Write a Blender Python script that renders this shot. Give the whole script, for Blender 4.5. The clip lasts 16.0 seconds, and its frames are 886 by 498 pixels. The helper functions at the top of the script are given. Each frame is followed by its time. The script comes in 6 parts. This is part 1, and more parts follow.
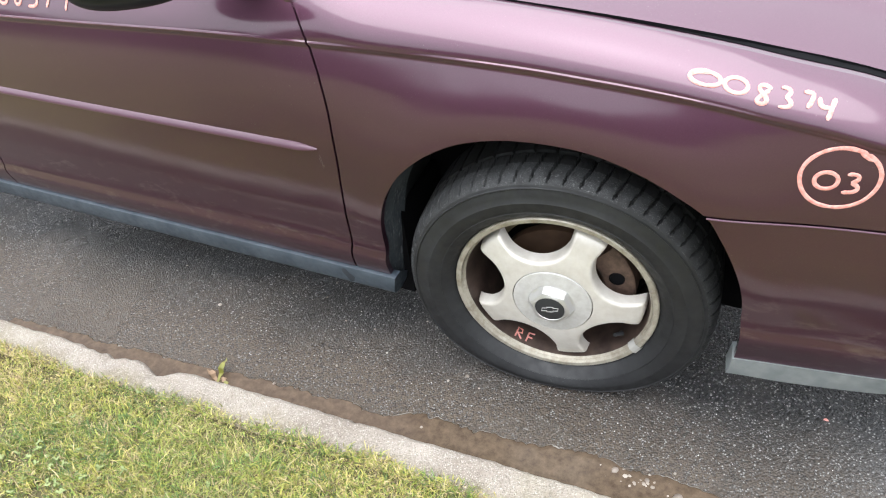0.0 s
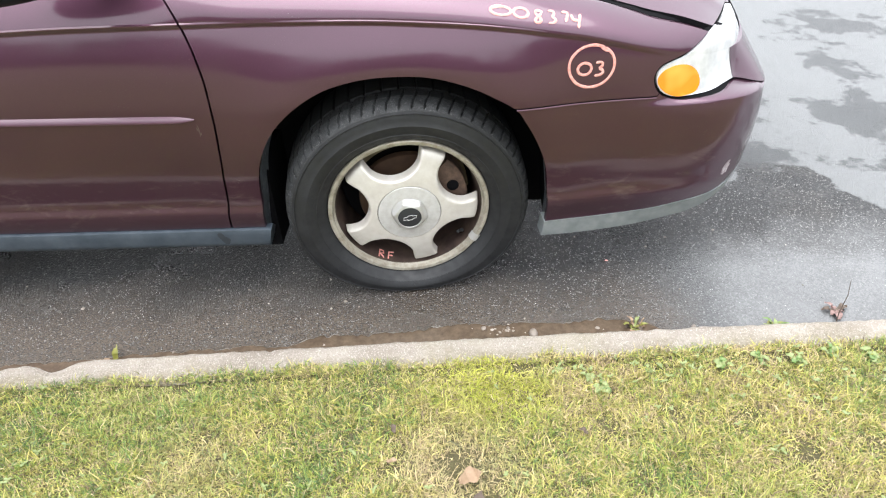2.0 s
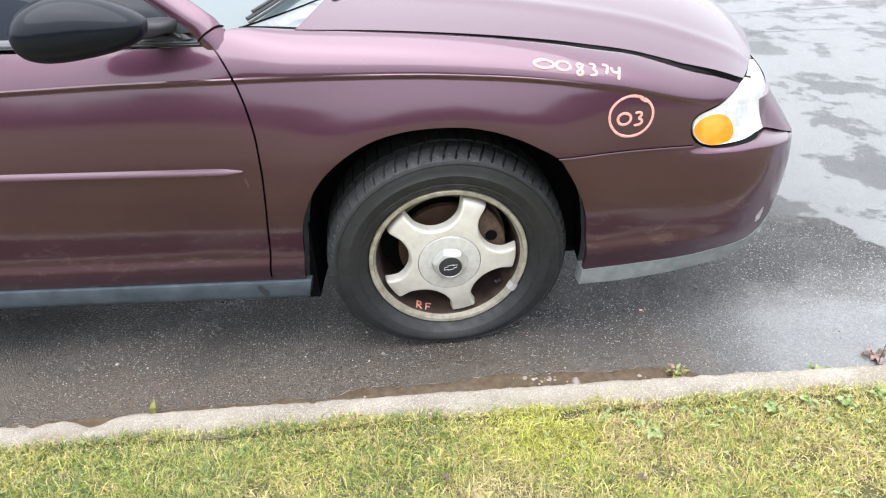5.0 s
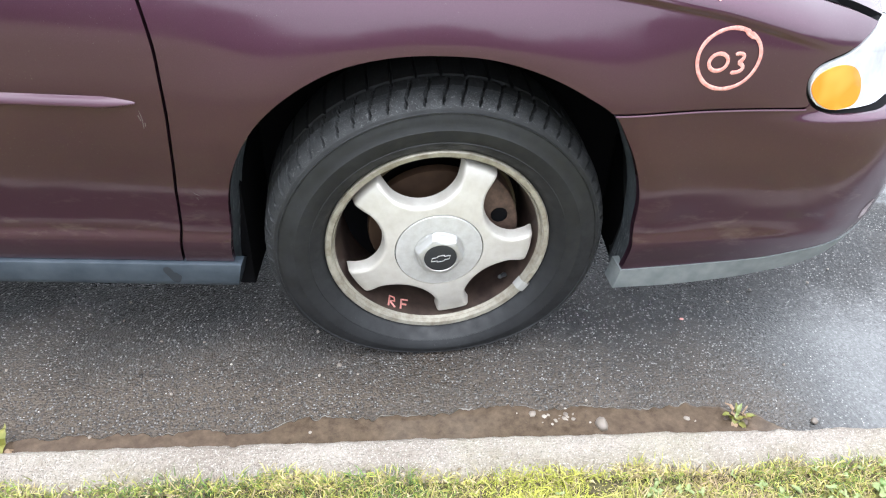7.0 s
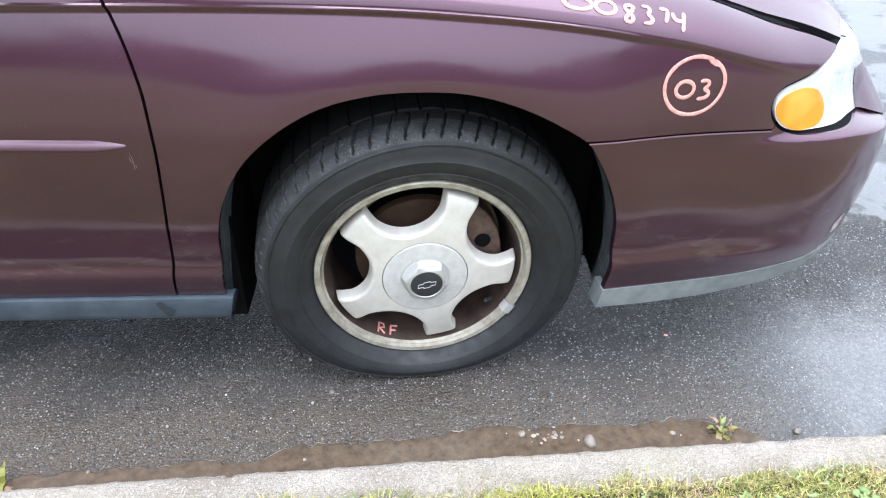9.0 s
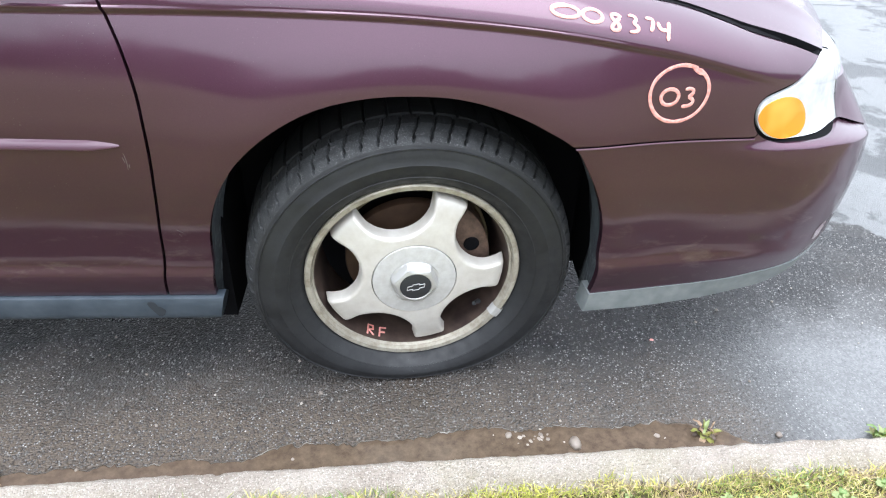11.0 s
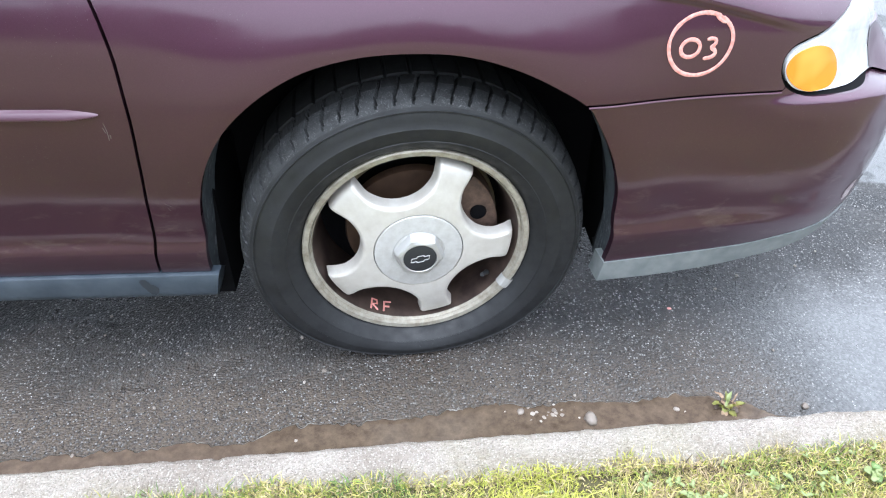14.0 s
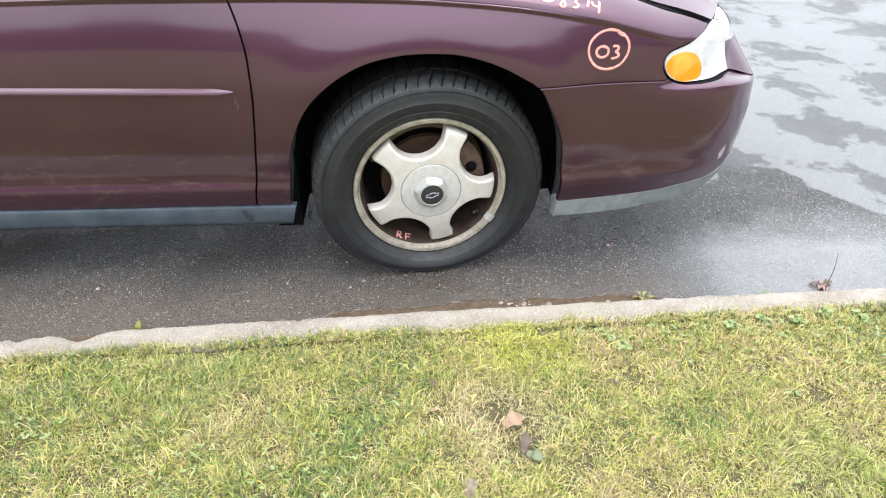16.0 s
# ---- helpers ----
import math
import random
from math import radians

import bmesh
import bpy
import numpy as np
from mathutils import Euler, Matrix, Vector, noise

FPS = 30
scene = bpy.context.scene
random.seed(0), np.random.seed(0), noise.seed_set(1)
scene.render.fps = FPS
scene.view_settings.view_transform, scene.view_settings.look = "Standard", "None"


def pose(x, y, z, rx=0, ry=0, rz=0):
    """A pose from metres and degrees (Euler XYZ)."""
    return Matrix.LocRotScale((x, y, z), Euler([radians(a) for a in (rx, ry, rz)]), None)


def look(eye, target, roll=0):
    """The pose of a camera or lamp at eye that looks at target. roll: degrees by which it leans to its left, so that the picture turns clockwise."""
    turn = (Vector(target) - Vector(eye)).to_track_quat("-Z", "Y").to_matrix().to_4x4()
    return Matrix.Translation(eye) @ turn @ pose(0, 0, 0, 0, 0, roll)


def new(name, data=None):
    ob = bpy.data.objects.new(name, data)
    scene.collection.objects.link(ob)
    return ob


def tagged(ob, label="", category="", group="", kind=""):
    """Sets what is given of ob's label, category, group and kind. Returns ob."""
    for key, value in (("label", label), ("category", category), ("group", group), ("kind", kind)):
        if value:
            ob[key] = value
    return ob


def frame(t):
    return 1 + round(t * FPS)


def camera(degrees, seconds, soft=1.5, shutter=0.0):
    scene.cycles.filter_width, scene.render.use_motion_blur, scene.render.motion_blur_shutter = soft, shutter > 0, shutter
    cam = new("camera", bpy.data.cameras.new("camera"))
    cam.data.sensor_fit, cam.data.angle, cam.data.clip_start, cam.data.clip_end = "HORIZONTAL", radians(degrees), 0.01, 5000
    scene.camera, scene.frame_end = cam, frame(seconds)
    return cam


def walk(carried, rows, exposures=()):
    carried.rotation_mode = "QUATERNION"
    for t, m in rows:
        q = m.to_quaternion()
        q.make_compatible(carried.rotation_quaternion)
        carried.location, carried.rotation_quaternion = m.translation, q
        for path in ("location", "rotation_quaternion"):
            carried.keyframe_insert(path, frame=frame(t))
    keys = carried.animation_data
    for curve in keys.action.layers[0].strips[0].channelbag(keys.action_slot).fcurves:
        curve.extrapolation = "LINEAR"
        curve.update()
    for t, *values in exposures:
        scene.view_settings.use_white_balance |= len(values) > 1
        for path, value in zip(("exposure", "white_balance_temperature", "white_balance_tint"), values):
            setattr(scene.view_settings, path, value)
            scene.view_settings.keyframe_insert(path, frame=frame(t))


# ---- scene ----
import collections

cam = camera(64.5, 16.0, soft=1.15)
PATH = [
    (0, (0.364, -0.984, 1.372), (-0.418, 0.362, 0.117), -7.5),
    (0.5, (0.221, -1.061, 1.382), (-0.155, 0.477, 0.16), -2.5),
    (1, (0.115, -1.19, 1.412), (0.105, 0.426, 0.234), 1.9),
    (1.2, (0.113, -1.256, 1.408), (0.141, 0.399, 0.284), 1.9),
    (1.5, (0.138, -1.342, 1.431), (0.176, 0.297, 0.284), 0.4),
    (2, (0.156, -1.53, 1.404), (0.089, 0.053, 0.185), -2.9),
    (2.5, (0.058, -1.629, 1.417), (0.053, -0.003, 0.253), -4.2),
    (3, (-0.102, -1.7, 1.41), (0.017, -0.08, 0.244), -0.9),
    (3.5, (0.011, -1.743, 1.411), (-0.051, -0.076, 0.308), -3.9),
    (4, (0.061, -1.712, 1.398), (-0.029, -0.05, 0.289), -5.6),
    (4.2, (0.045, -1.712, 1.419), (-0.028, -0.014, 0.364), -5.6),
    (6.3, (0.002, -1.092, 1.197), (0.049, 0.589, 0.115), 3.2),
    (6.5, (-0.01, -1.043, 1.172), (0.065, 0.573, -0.004), 3.4),
    (7, (-0.042, -1.03, 1.143), (0.027, 0.562, -0.066), 2.6),
    (7.5, (-0.033, -1.043, 1.156), (0.037, 0.563, -0.035), 1.6),
    (8, (-0.025, -1.057, 1.161), (0.054, 0.561, -0.012), 1.3),
    (8.5, (-0.021, -1.055, 1.171), (0.055, 0.571, 0.009), 0.7),
    (10.8, (-0.042, -1.06, 1.191), (0.087, 0.549, 0.009), 3.0),
    (11, (-0.019, -1.078, 1.182), (0.087, 0.559, 0.038), 2.0),
    (11.5, (-0.02, -1.072, 1.198), (0.102, 0.573, 0.067), 1.7),
    (12, (-0.029, -1.067, 1.216), (0.125, 0.573, 0.081), 2.7),
    (12.5, (-0.029, -1.084, 1.187), (0.096, 0.507, -0.019), 2.2),
    (13, (-0.009, -1.049, 1.11), (0.143, 0.501, -0.145), 2.5),
    (13.5, (-0.011, -1.007, 1.124), (0.108, 0.538, -0.14), 1.6),
    (14, (-0.007, -1.011, 1.139), (0.071, 0.573, -0.08), 0.3),
    (14.5, (-0.017, -1.062, 1.176), (0.098, 0.539, -0.017), 3.6),
    (15, (-0.089, -1.272, 1.223), (0.165, 0.313, 0.03), 5.6),
    (15.5, (-0.138, -1.527, 1.291), (0.019, 0.154, 0.219), 4.2),
    (16, (-0.07, -1.719, 1.29), (0.027, -0.057, 0.181), 0.5),
]
EXPOSURES = [(0.0, 1.72, 6220, 10), (0.7, 1.85, 6020, 10), (1.5, 1.72, 6270, 10), (4.3, 1.70, 6320, 10), (6.4, 1.83, 5950, 10), (7.2, 1.83, 5950, 10), (8.5, 1.83, 5700, 10), (11.5, 1.82, 5900, 10),
             (12.5, 1.82, 5750, 10), (13.4, 1.82, 5800, 10), (14.1, 1.84, 5630, 10), (15.0, 1.82, 5680, 10), (15.5, 1.76, 5900, 10), (16.0, 1.73, 6180, 10)]
walk(cam, [(t, look(eye, target, roll)) for t, eye, target, roll in PATH], exposures=EXPOSURES)

# ---- world and light: an overcast day after rain ----
world = bpy.data.worlds.new("overcast")
scene.world = world
world.use_nodes = True
_wn, _wl = world.node_tree.nodes, world.node_tree.links
_wn.clear()
_sky = _wn.new("ShaderNodeTexSky")
_sky.sky_type, _sky.sun_disc = "NISHITA", False
_sky.sun_elevation, _sky.sun_rotation = radians(80), radians(208)
_sky.air_density, _sky.dust_density, _sky.ozone_density = 1.0, 4.0, 1.0
_grey = _wn.new("ShaderNodeHueSaturation")
_grey.inputs["Saturation"].default_value = 0.12
_bg = _wn.new("ShaderNodeBackground")
_bg.inputs["Strength"].default_value = 0.145
_wo = _wn.new("ShaderNodeOutputWorld")
_wl.new(_sky.outputs[0], _grey.inputs["Color"])
_cloud = _wn.new("ShaderNodeMix")
_cloud.data_type = "RGBA"
_cloud.inputs["Factor"].default_value = 0.85
# the cloud cover: an overcast sky is brighter overhead than at the horizon
_dir, _xyz, _rise = _wn.new("ShaderNodeTexCoord"), _wn.new("ShaderNodeSeparateXYZ"), _wn.new("ShaderNodeMix")
_rise.data_type = "RGBA"
_rise.inputs[6].default_value, _rise.inputs[7].default_value = (3.9, 3.95, 4.08, 1), (7.1, 7.15, 7.3, 1)
_wl.new(_dir.outputs["Generated"], _xyz.inputs[0])
_wl.new(_xyz.outputs[2], _rise.inputs["Factor"])
_wl.new(_rise.outputs[2], _cloud.inputs[7])
_wl.new(_grey.outputs[0], _cloud.inputs[6])
_wl.new(_cloud.outputs[2], _bg.inputs["Color"])
_wl.new(_bg.outputs[0], _wo.inputs["Surface"])
_sun = bpy.data.lights.new("sun", "SUN")
_sun.energy, _sun.angle, _sun.color = 1.25, radians(78), (1.0, 0.97, 0.93)
sun = new("sun", _sun)
sun.matrix_world = look((-0.7, -1.3, 8.0), (0, 0, 0))


# ---- materials ----
def material(name, base=(0.5, 0.5, 0.5), rough=0.5, metal=0.0, **more):
    m = bpy.data.materials.new(name)
    m.use_nodes = True
    b = m.node_tree.nodes["Principled BSDF"]
    b.inputs["Base Color"].default_value = (*base, 1)
    b.inputs["Roughness"].default_value, b.inputs["Metallic"].default_value = rough, metal
    for key, value in more.items():
        b.inputs[key.replace("_", " ")].default_value = value
    return m


def node(m, kind, **values):
    n = m.node_tree.nodes.new(kind)
    for key, value in values.items():
        key = key.replace("_", " ")
        if key in n.inputs:
            n.inputs[key].default_value = value
    return n


def link(m, a, b):
    m.node_tree.links.new(a, b)


def bsdf(m):
    return m.node_tree.nodes["Principled BSDF"]


def place(m):
    """Object coordinates; every mesh is built in world metres."""
    n = m.node_tree.nodes.get("place") or m.node_tree.nodes.new("ShaderNodeNewGeometry")
    n.name = "place"
    return n.outputs["Position"]


def noise_tex(m, scale, detail=4.0, rough=0.55, distort=0.0):
    n = node(m, "ShaderNodeTexNoise", Scale=scale, Detail=detail, Roughness=rough, Distortion=distort)
    link(m, place(m), n.inputs["Vector"])
    return n.outputs["Fac"]


def cells(m, scale, feature="F1", randomness=1.0):
    n = node(m, "ShaderNodeTexVoronoi", Scale=scale, Randomness=randomness)
    n.feature = feature
    link(m, place(m), n.inputs["Vector"])
    return n


def ramp(m, fac, stops, ease=False):
    n = m.node_tree.nodes.new("ShaderNodeValToRGB")
    if ease:
        n.color_ramp.interpolation = "EASE"
    el = n.color_ramp.elements
    while len(el) < len(stops):
        el.new(0.5)
    for e, (p, c) in zip(el, stops):
        e.position = p
        e.color = (c, c, c, 1) if isinstance(c, (int, float)) else (*c, 1)
    link(m, fac, n.inputs["Fac"])
    return n.outputs["Color"]


def mix(m, fac, a, b, blend="MIX"):
    n = m.node_tree.nodes.new("ShaderNodeMix")
    n.data_type, n.blend_type = "RGBA", blend
    for socket, value in ((n.inputs["Factor"], fac), (n.inputs[6], a), (n.inputs[7], b)):
        if isinstance(value, (int, float)):
            socket.default_value = value if socket.type == "VALUE" else (value, value, value, 1)
        elif isinstance(value, tuple):
            socket.default_value = (*value, 1)
        else:
            link(m, value, socket)
    return n.outputs[2]


def maths(m, op, a, b=0.0, c=0.0):
    n = m.node_tree.nodes.new("ShaderNodeMath")
    n.operation = op
    for socket, value in zip(n.inputs, (a, b, c)):
        if isinstance(value, (int, float)):
            socket.default_value = value
        else:
            link(m, value, socket)
    return n.outputs[0]


def bump(m, height, strength=0.3, distance=0.01, under=None):
    n = node(m, "ShaderNodeBump", Strength=strength, Distance=distance)
    link(m, height, n.inputs["Height"])
    if under is not None:
        link(m, under, n.inputs["Normal"])
    link(m, n.outputs[0], bsdf(m).inputs["Normal"])
    return n.outputs[0]


def to(m, socket, name):
    link(m, socket, bsdf(m).inputs[name])


# car paint: dark plum metallic under clear coat, with road film low down where spray throws it
PAINT = material("plum_paint", (0.2, 0.07, 0.095), 0.46, 0.85, Coat_Weight=1.0, Coat_Roughness=0.05, Coat_IOR=1.62)
_flake = cells(PAINT, 900)
to(PAINT, mix(PAINT, ramp(PAINT, _flake.outputs["Color"], [(0.3, 0.0), (0.8, 1.0)]), (0.086, 0.034, 0.060), (0.094, 0.038, 0.066)), "Base Color")
_film = maths(PAINT, "MULTIPLY", noise_tex(PAINT, 9, 6), noise_tex(PAINT, 70, 3))
to(PAINT, ramp(PAINT, _film, [(0.18, 0.085), (0.45, 0.17)]), "Coat Roughness")
bump(PAINT, noise_tex(PAINT, 14, 2), 0.03, 0.01)
_dust = maths(PAINT, "MULTIPLY", ramp(PAINT, noise_tex(PAINT, 330, 3, 0.6), [(0.66, 0.0), (0.74, 0.5)]), ramp(PAINT, noise_tex(PAINT, 5, 4), [(0.45, 0.0), (0.65, 1.0)]))
_clean = bsdf(PAINT).inputs["Base Color"].links[0].from_socket
to(PAINT, mix(PAINT, _dust, _clean, (0.28, 0.23, 0.24)), "Base Color")
_sm = node(PAINT, "ShaderNodeMapping")
_sm.inputs["Scale"].default_value = (1.0, 1.0, 2.6)
link(PAINT, place(PAINT), _sm.inputs["Vector"])
_sn = node(PAINT, "ShaderNodeTexNoise", Scale=11, Detail=8, Roughness=0.68, Distortion=0.4)
link(PAINT, _sm.outputs[0], _sn.inputs["Vector"])
_sz = node(PAINT, "ShaderNodeSeparateXYZ")
link(PAINT, place(PAINT), _sz.inputs[0])
_low = ramp(PAINT, _sz.outputs[2], [(0.26, 0.7), (0.40, 1.0), (0.47, 0.0)], True)
_splash = maths(PAINT, "MULTIPLY", ramp(PAINT, _sn.outputs["Fac"], [(0.54, 0.0), (0.70, 0.32)]), _low)
_under = bsdf(PAINT).inputs["Base Color"].links[0].from_socket
to(PAINT, mix(PAINT, _splash, _under, (0.30, 0.24, 0.23)), "Base Color")
STRIP = material("moulding_paint", (0.085, 0.036, 0.060), 0.42, 0.1, Coat_Weight=0.45, Coat_Roughness=0.22)

CLADDING = material("grey_cladding", (0.20, 0.24, 0.26), 0.45)
to(CLADDING, mix(CLADDING, ramp(CLADDING, noise_tex(CLADDING, 12, 8), [(0.35, 0), (0.7, 1)]), (0.042, 0.056, 0.072), (0.080, 0.10, 0.122)), "Base Color")
to(CLADDING, ramp(CLADDING, noise_tex(CLADDING, 60), [(0.3, 0.35), (0.7, 0.6)]), "Roughness")
VALANCE = material("pale_grey_plastic", (0.38, 0.41, 0.41), 0.5)
to(VALANCE, mix(VALANCE, ramp(VALANCE, noise_tex(VALANCE, 30, 8), [(0.3, 0), (0.75, 1)]), (0.155, 0.175, 0.178), (0.25, 0.27, 0.27)), "Base Color")
STAIN = material("sill_smear", (0.032, 0.038, 0.046), 0.55)
# liner colour kept near black to hold the deep shade inside the arch
LINER = material("shaded_liner_plastic", (0.02, 0.022, 0.025), 0.7)
to(LINER, mix(LINER, ramp(LINER, noise_tex(LINER, 22, 10, 0.7), [(0.45, 0), (0.75, 1)]), (0.005, 0.006, 0.007), (0.022, 0.026, 0.03)), "Base Color")
# the same plastic, scuffed, coloured lighter where light reaches its edge
FLANGE = material("scuffed_liner_flange", (0.04, 0.05, 0.06), 0.55)
_fl = mix(FLANGE, ramp(FLANGE, noise_tex(FLANGE, 26, 9, 0.7), [(0.35, 0), (0.7, 1)]), (0.028, 0.035, 0.042), (0.095, 0.112, 0.125))
_fm = node(FLANGE, "ShaderNodeMapping")
_fm.inputs["Scale"].default_value = (1.0, 1.0, 0.16)
link(FLANGE, place(FLANGE), _fm.inputs["Vector"])
_fs = node(FLANGE, "ShaderNodeTexNoise", Scale=210, Detail=6, Roughness=0.7, Distortion=0.6)
link(FLANGE, _fm.outputs[0], _fs.inputs["Vector"])
to(FLANGE, mix(FLANGE, maths(FLANGE, "MULTIPLY", ramp(FLANGE, _fs.outputs["Fac"], [(0.52, 0.0), (0.66, 0.9)]), ramp(FLANGE, noise_tex(FLANGE, 14, 5), [(0.42, 0.0), (0.6, 1.0)])), _fl, (0.30, 0.31, 0.32)), "Base Color")
SAILS = material("glossy_black_plastic", (0.018, 0.021, 0.027), 0.3, Coat_Weight=0.8, Coat_Roughness=0.12)
BRIGHT = material("satin_grey_trim", (0.085, 0.092, 0.105), 0.45, 0.2, Coat_Weight=0.25, Coat_Roughness=0.15)
COWLING = material("wet_grey_cowl", (0.26, 0.28, 0.30), 0.35, Coat_Weight=1.0, Coat_Roughness=0.08)
to(COWLING, mix(COWLING, ramp(COWLING, noise_tex(COWLING, 30, 7), [(0.35, 0), (0.7, 1)]), (0.13, 0.145, 0.16), (0.23, 0.25, 0.27)), "Base Color")
BLACK = material("black_gap", (0.005, 0.005, 0.006), 0.85, Specular_IOR_Level=0.1)
TRIM = material("black_trim", (0.025, 0.027, 0.03), 0.35)
GLASS_DARK = material("tinted_glass", (0.004, 0.008, 0.018), 0.02, Specular_IOR_Level=0.3)
GLASS = material("windscreen_glass", (0.10, 0.13, 0.14), 0.03, Specular_IOR_Level=1.0, Coat_Weight=1.0, Coat_Roughness=0.02)
MIRROR_SHELL = material("mirror_shell_plastic", (0.004, 0.0065, 0.012), 0.5, Coat_Weight=0.45, Coat_Roughness=0.08, Coat_IOR=1.42, Specular_IOR_Level=0.08)
RUBBER = material("tyre_rubber", (0.02, 0.02, 0.021), 0.62)
_worn = mix(RUBBER, ramp(RUBBER, noise_tex(RUBBER, 18, 9, 0.65), [(0.4, 0), (0.75, 1)]), (0.0095, 0.0104, 0.012), (0.019, 0.0205, 0.0225))
_nick = ramp(RUBBER, noise_tex(RUBBER, 170, 5, 0.75, 1.5), [(0.60, 0.0), (0.72, 0.6)])
to(RUBBER, mix(RUBBER, maths(RUBBER, "MULTIPLY", _nick, ramp(RUBBER, noise_tex(RUBBER, 11, 4), [(0.48, 0.0), (0.66, 1.0)])), _worn, (0.10, 0.10, 0.10)), "Base Color")
to(RUBBER, ramp(RUBBER, noise_tex(RUBBER, 40, 6), [(0.3, 0.42), (0.7, 0.75)]), "Roughness")
bump(RUBBER, noise_tex(RUBBER, 300, 4), 0.15, 0.002)
TREAD = material("scuffed_tread_rubber", (0.02, 0.02, 0.021), 0.6)
_td = mix(TREAD, ramp(TREAD, noise_tex(TREAD, 30, 8, 0.7), [(0.35, 0), (0.65, 1)]), (0.007, 0.008, 0.009), (0.024, 0.026, 0.028))
_tn = ramp(TREAD, noise_tex(TREAD, 150, 6, 0.75, 2.5), [(0.56, 0.0), (0.66, 0.9)])
to(TREAD, mix(TREAD, _tn, _td, (0.19, 0.19, 0.19)), "Base Color")
bump(TREAD, noise_tex(TREAD, 140, 6, 0.75, 2.5), 0.5, 0.004)
# tread rubber whose colour is darkened to hold the wheel arch's shade
CROWN = material("shaded_damp_tread", (0.007, 0.0075, 0.008), 0.75)
to(CROWN, mix(CROWN, ramp(CROWN, noise_tex(CROWN, 60, 7, 0.7), [(0.5, 0), (0.75, 1)]), (0.0055, 0.006, 0.0065), (0.02, 0.021, 0.022)), "Base Color")
SHIELD = material("ochre_dust_shield", (0.14, 0.11, 0.06), 0.6)
to(SHIELD, mix(SHIELD, noise_tex(SHIELD, 40, 7), (0.05, 0.035, 0.02), (0.22, 0.18, 0.10)), "Base Color")
CALIPER = material("rust_brown_caliper", (0.09, 0.055, 0.04), 0.65)
to(CALIPER, mix(CALIPER, ramp(CALIPER, noise_tex(CALIPER, 55, 8, 0.65), [(0.35, 0), (0.7, 1)]), (0.055, 0.034, 0.026), (0.15, 0.095, 0.068)), "Base Color")
ALLOY = material("weathered_alloy", (0.55, 0.52, 0.46), 0.42, 0.25)
to(ALLOY, mix(ALLOY, ramp(ALLOY, noise_tex(ALLOY, 25, 9, 0.65), [(0.35, 0), (0.72, 1)]), (0.64, 0.62, 0.575), (0.52, 0.49, 0.44)), "Base Color")
LIP = material("tarnished_rim_lip", (0.5, 0.46, 0.36), 0.4, 0.35)
to(LIP, mix(LIP, ramp(LIP, noise_tex(LIP, 45, 9, 0.7), [(0.4, 0), (0.7, 1)]), (0.44, 0.415, 0.35), (0.25, 0.22, 0.165)), "Base Color")
BARREL = material("brake_dusted_barrel", (0.10, 0.07, 0.06), 0.5, 0.3)
to(BARREL, mix(BARREL, ramp(BARREL, noise_tex(BARREL, 20, 8), [(0.35, 0), (0.7, 1)]), (0.035, 0.023, 0.02), (0.10, 0.07, 0.056)), "Base Color")
CAPDISC = material("satin_cap", (0.56, 0.56, 0.545), 0.42, 0.25)
to(CAPDISC, mix(CAPDISC, ramp(CAPDISC, noise_tex(CAPDISC, 60, 8, 0.7), [(0.4, 0), (0.75, 1)]), (0.58, 0.58, 0.565), (0.46, 0.45, 0.43)), "Base Color")
CHROME = material("satin_chrome", (0.58, 0.58, 0.57), 0.42, 0.7)
RUST = material("rusty_disc", (0.12, 0.06, 0.035), 0.6, 0.4)
to(RUST, mix(RUST, noise_tex(RUST, 30, 8), (0.03, 0.016, 0.01), (0.11, 0.065, 0.04)), "Base Color")
SCUFF = material("bare_scuffed_plastic", (0.34, 0.29, 0.32), 0.5)
to(SCUFF, mix(SCUFF, ramp(SCUFF, noise_tex(SCUFF, 120, 5), [(0.35, 0), (0.65, 1)]), (0.20, 0.15, 0.175), (0.46, 0.41, 0.44)), "Base Color")
SCRATCH = material("dusty_scratch", (0.13, 0.09, 0.10), 0.6)
LEAD = material("grey_weight", (0.55, 0.55, 0.53), 0.4, 0.5)
MARKER = material("coral_marker_paint", (0.85, 0.22, 0.15), 0.6)
to(MARKER, mix(MARKER, ramp(MARKER, noise_tex(MARKER, 160, 4), [(0.35, 0), (0.65, 1)]), (0.64, 0.235, 0.20), (0.73, 0.38, 0.34)), "Base Color")
LENS = material("headlight_lens", (0.92, 0.93, 0.93), 0.12, Coat_Weight=1.0, Coat_Roughness=0.03)
to(LENS, ramp(LENS, noise_tex(LENS, 25, 4), [(0.35, (0.43, 0.44, 0.45)), (0.65, (0.56, 0.57, 0.575))]), "Base Color")
AMBER = material("amber_lens", (0.95, 0.33, 0.015), 0.15, Coat_Weight=1.0, Coat_Roughness=0.03)
to(AMBER, mix(AMBER, ramp(AMBER, noise_tex(AMBER, 14, 1), [(0.4, 0), (0.62, 1)]), (0.80, 0.24, 0.012), (0.88, 0.38, 0.06)), "Base Color")


# wet asphalt
ASPHALT = material("wet_asphalt", (0.05, 0.05, 0.05), 0.4)
ASPHALT.node_tree.nodes["Principled BSDF"].inputs["Coat IOR"].default_value = 1.38
ASPHALT.node_tree.nodes["Principled BSDF"].inputs["Specular IOR Level"].default_value = 0.36
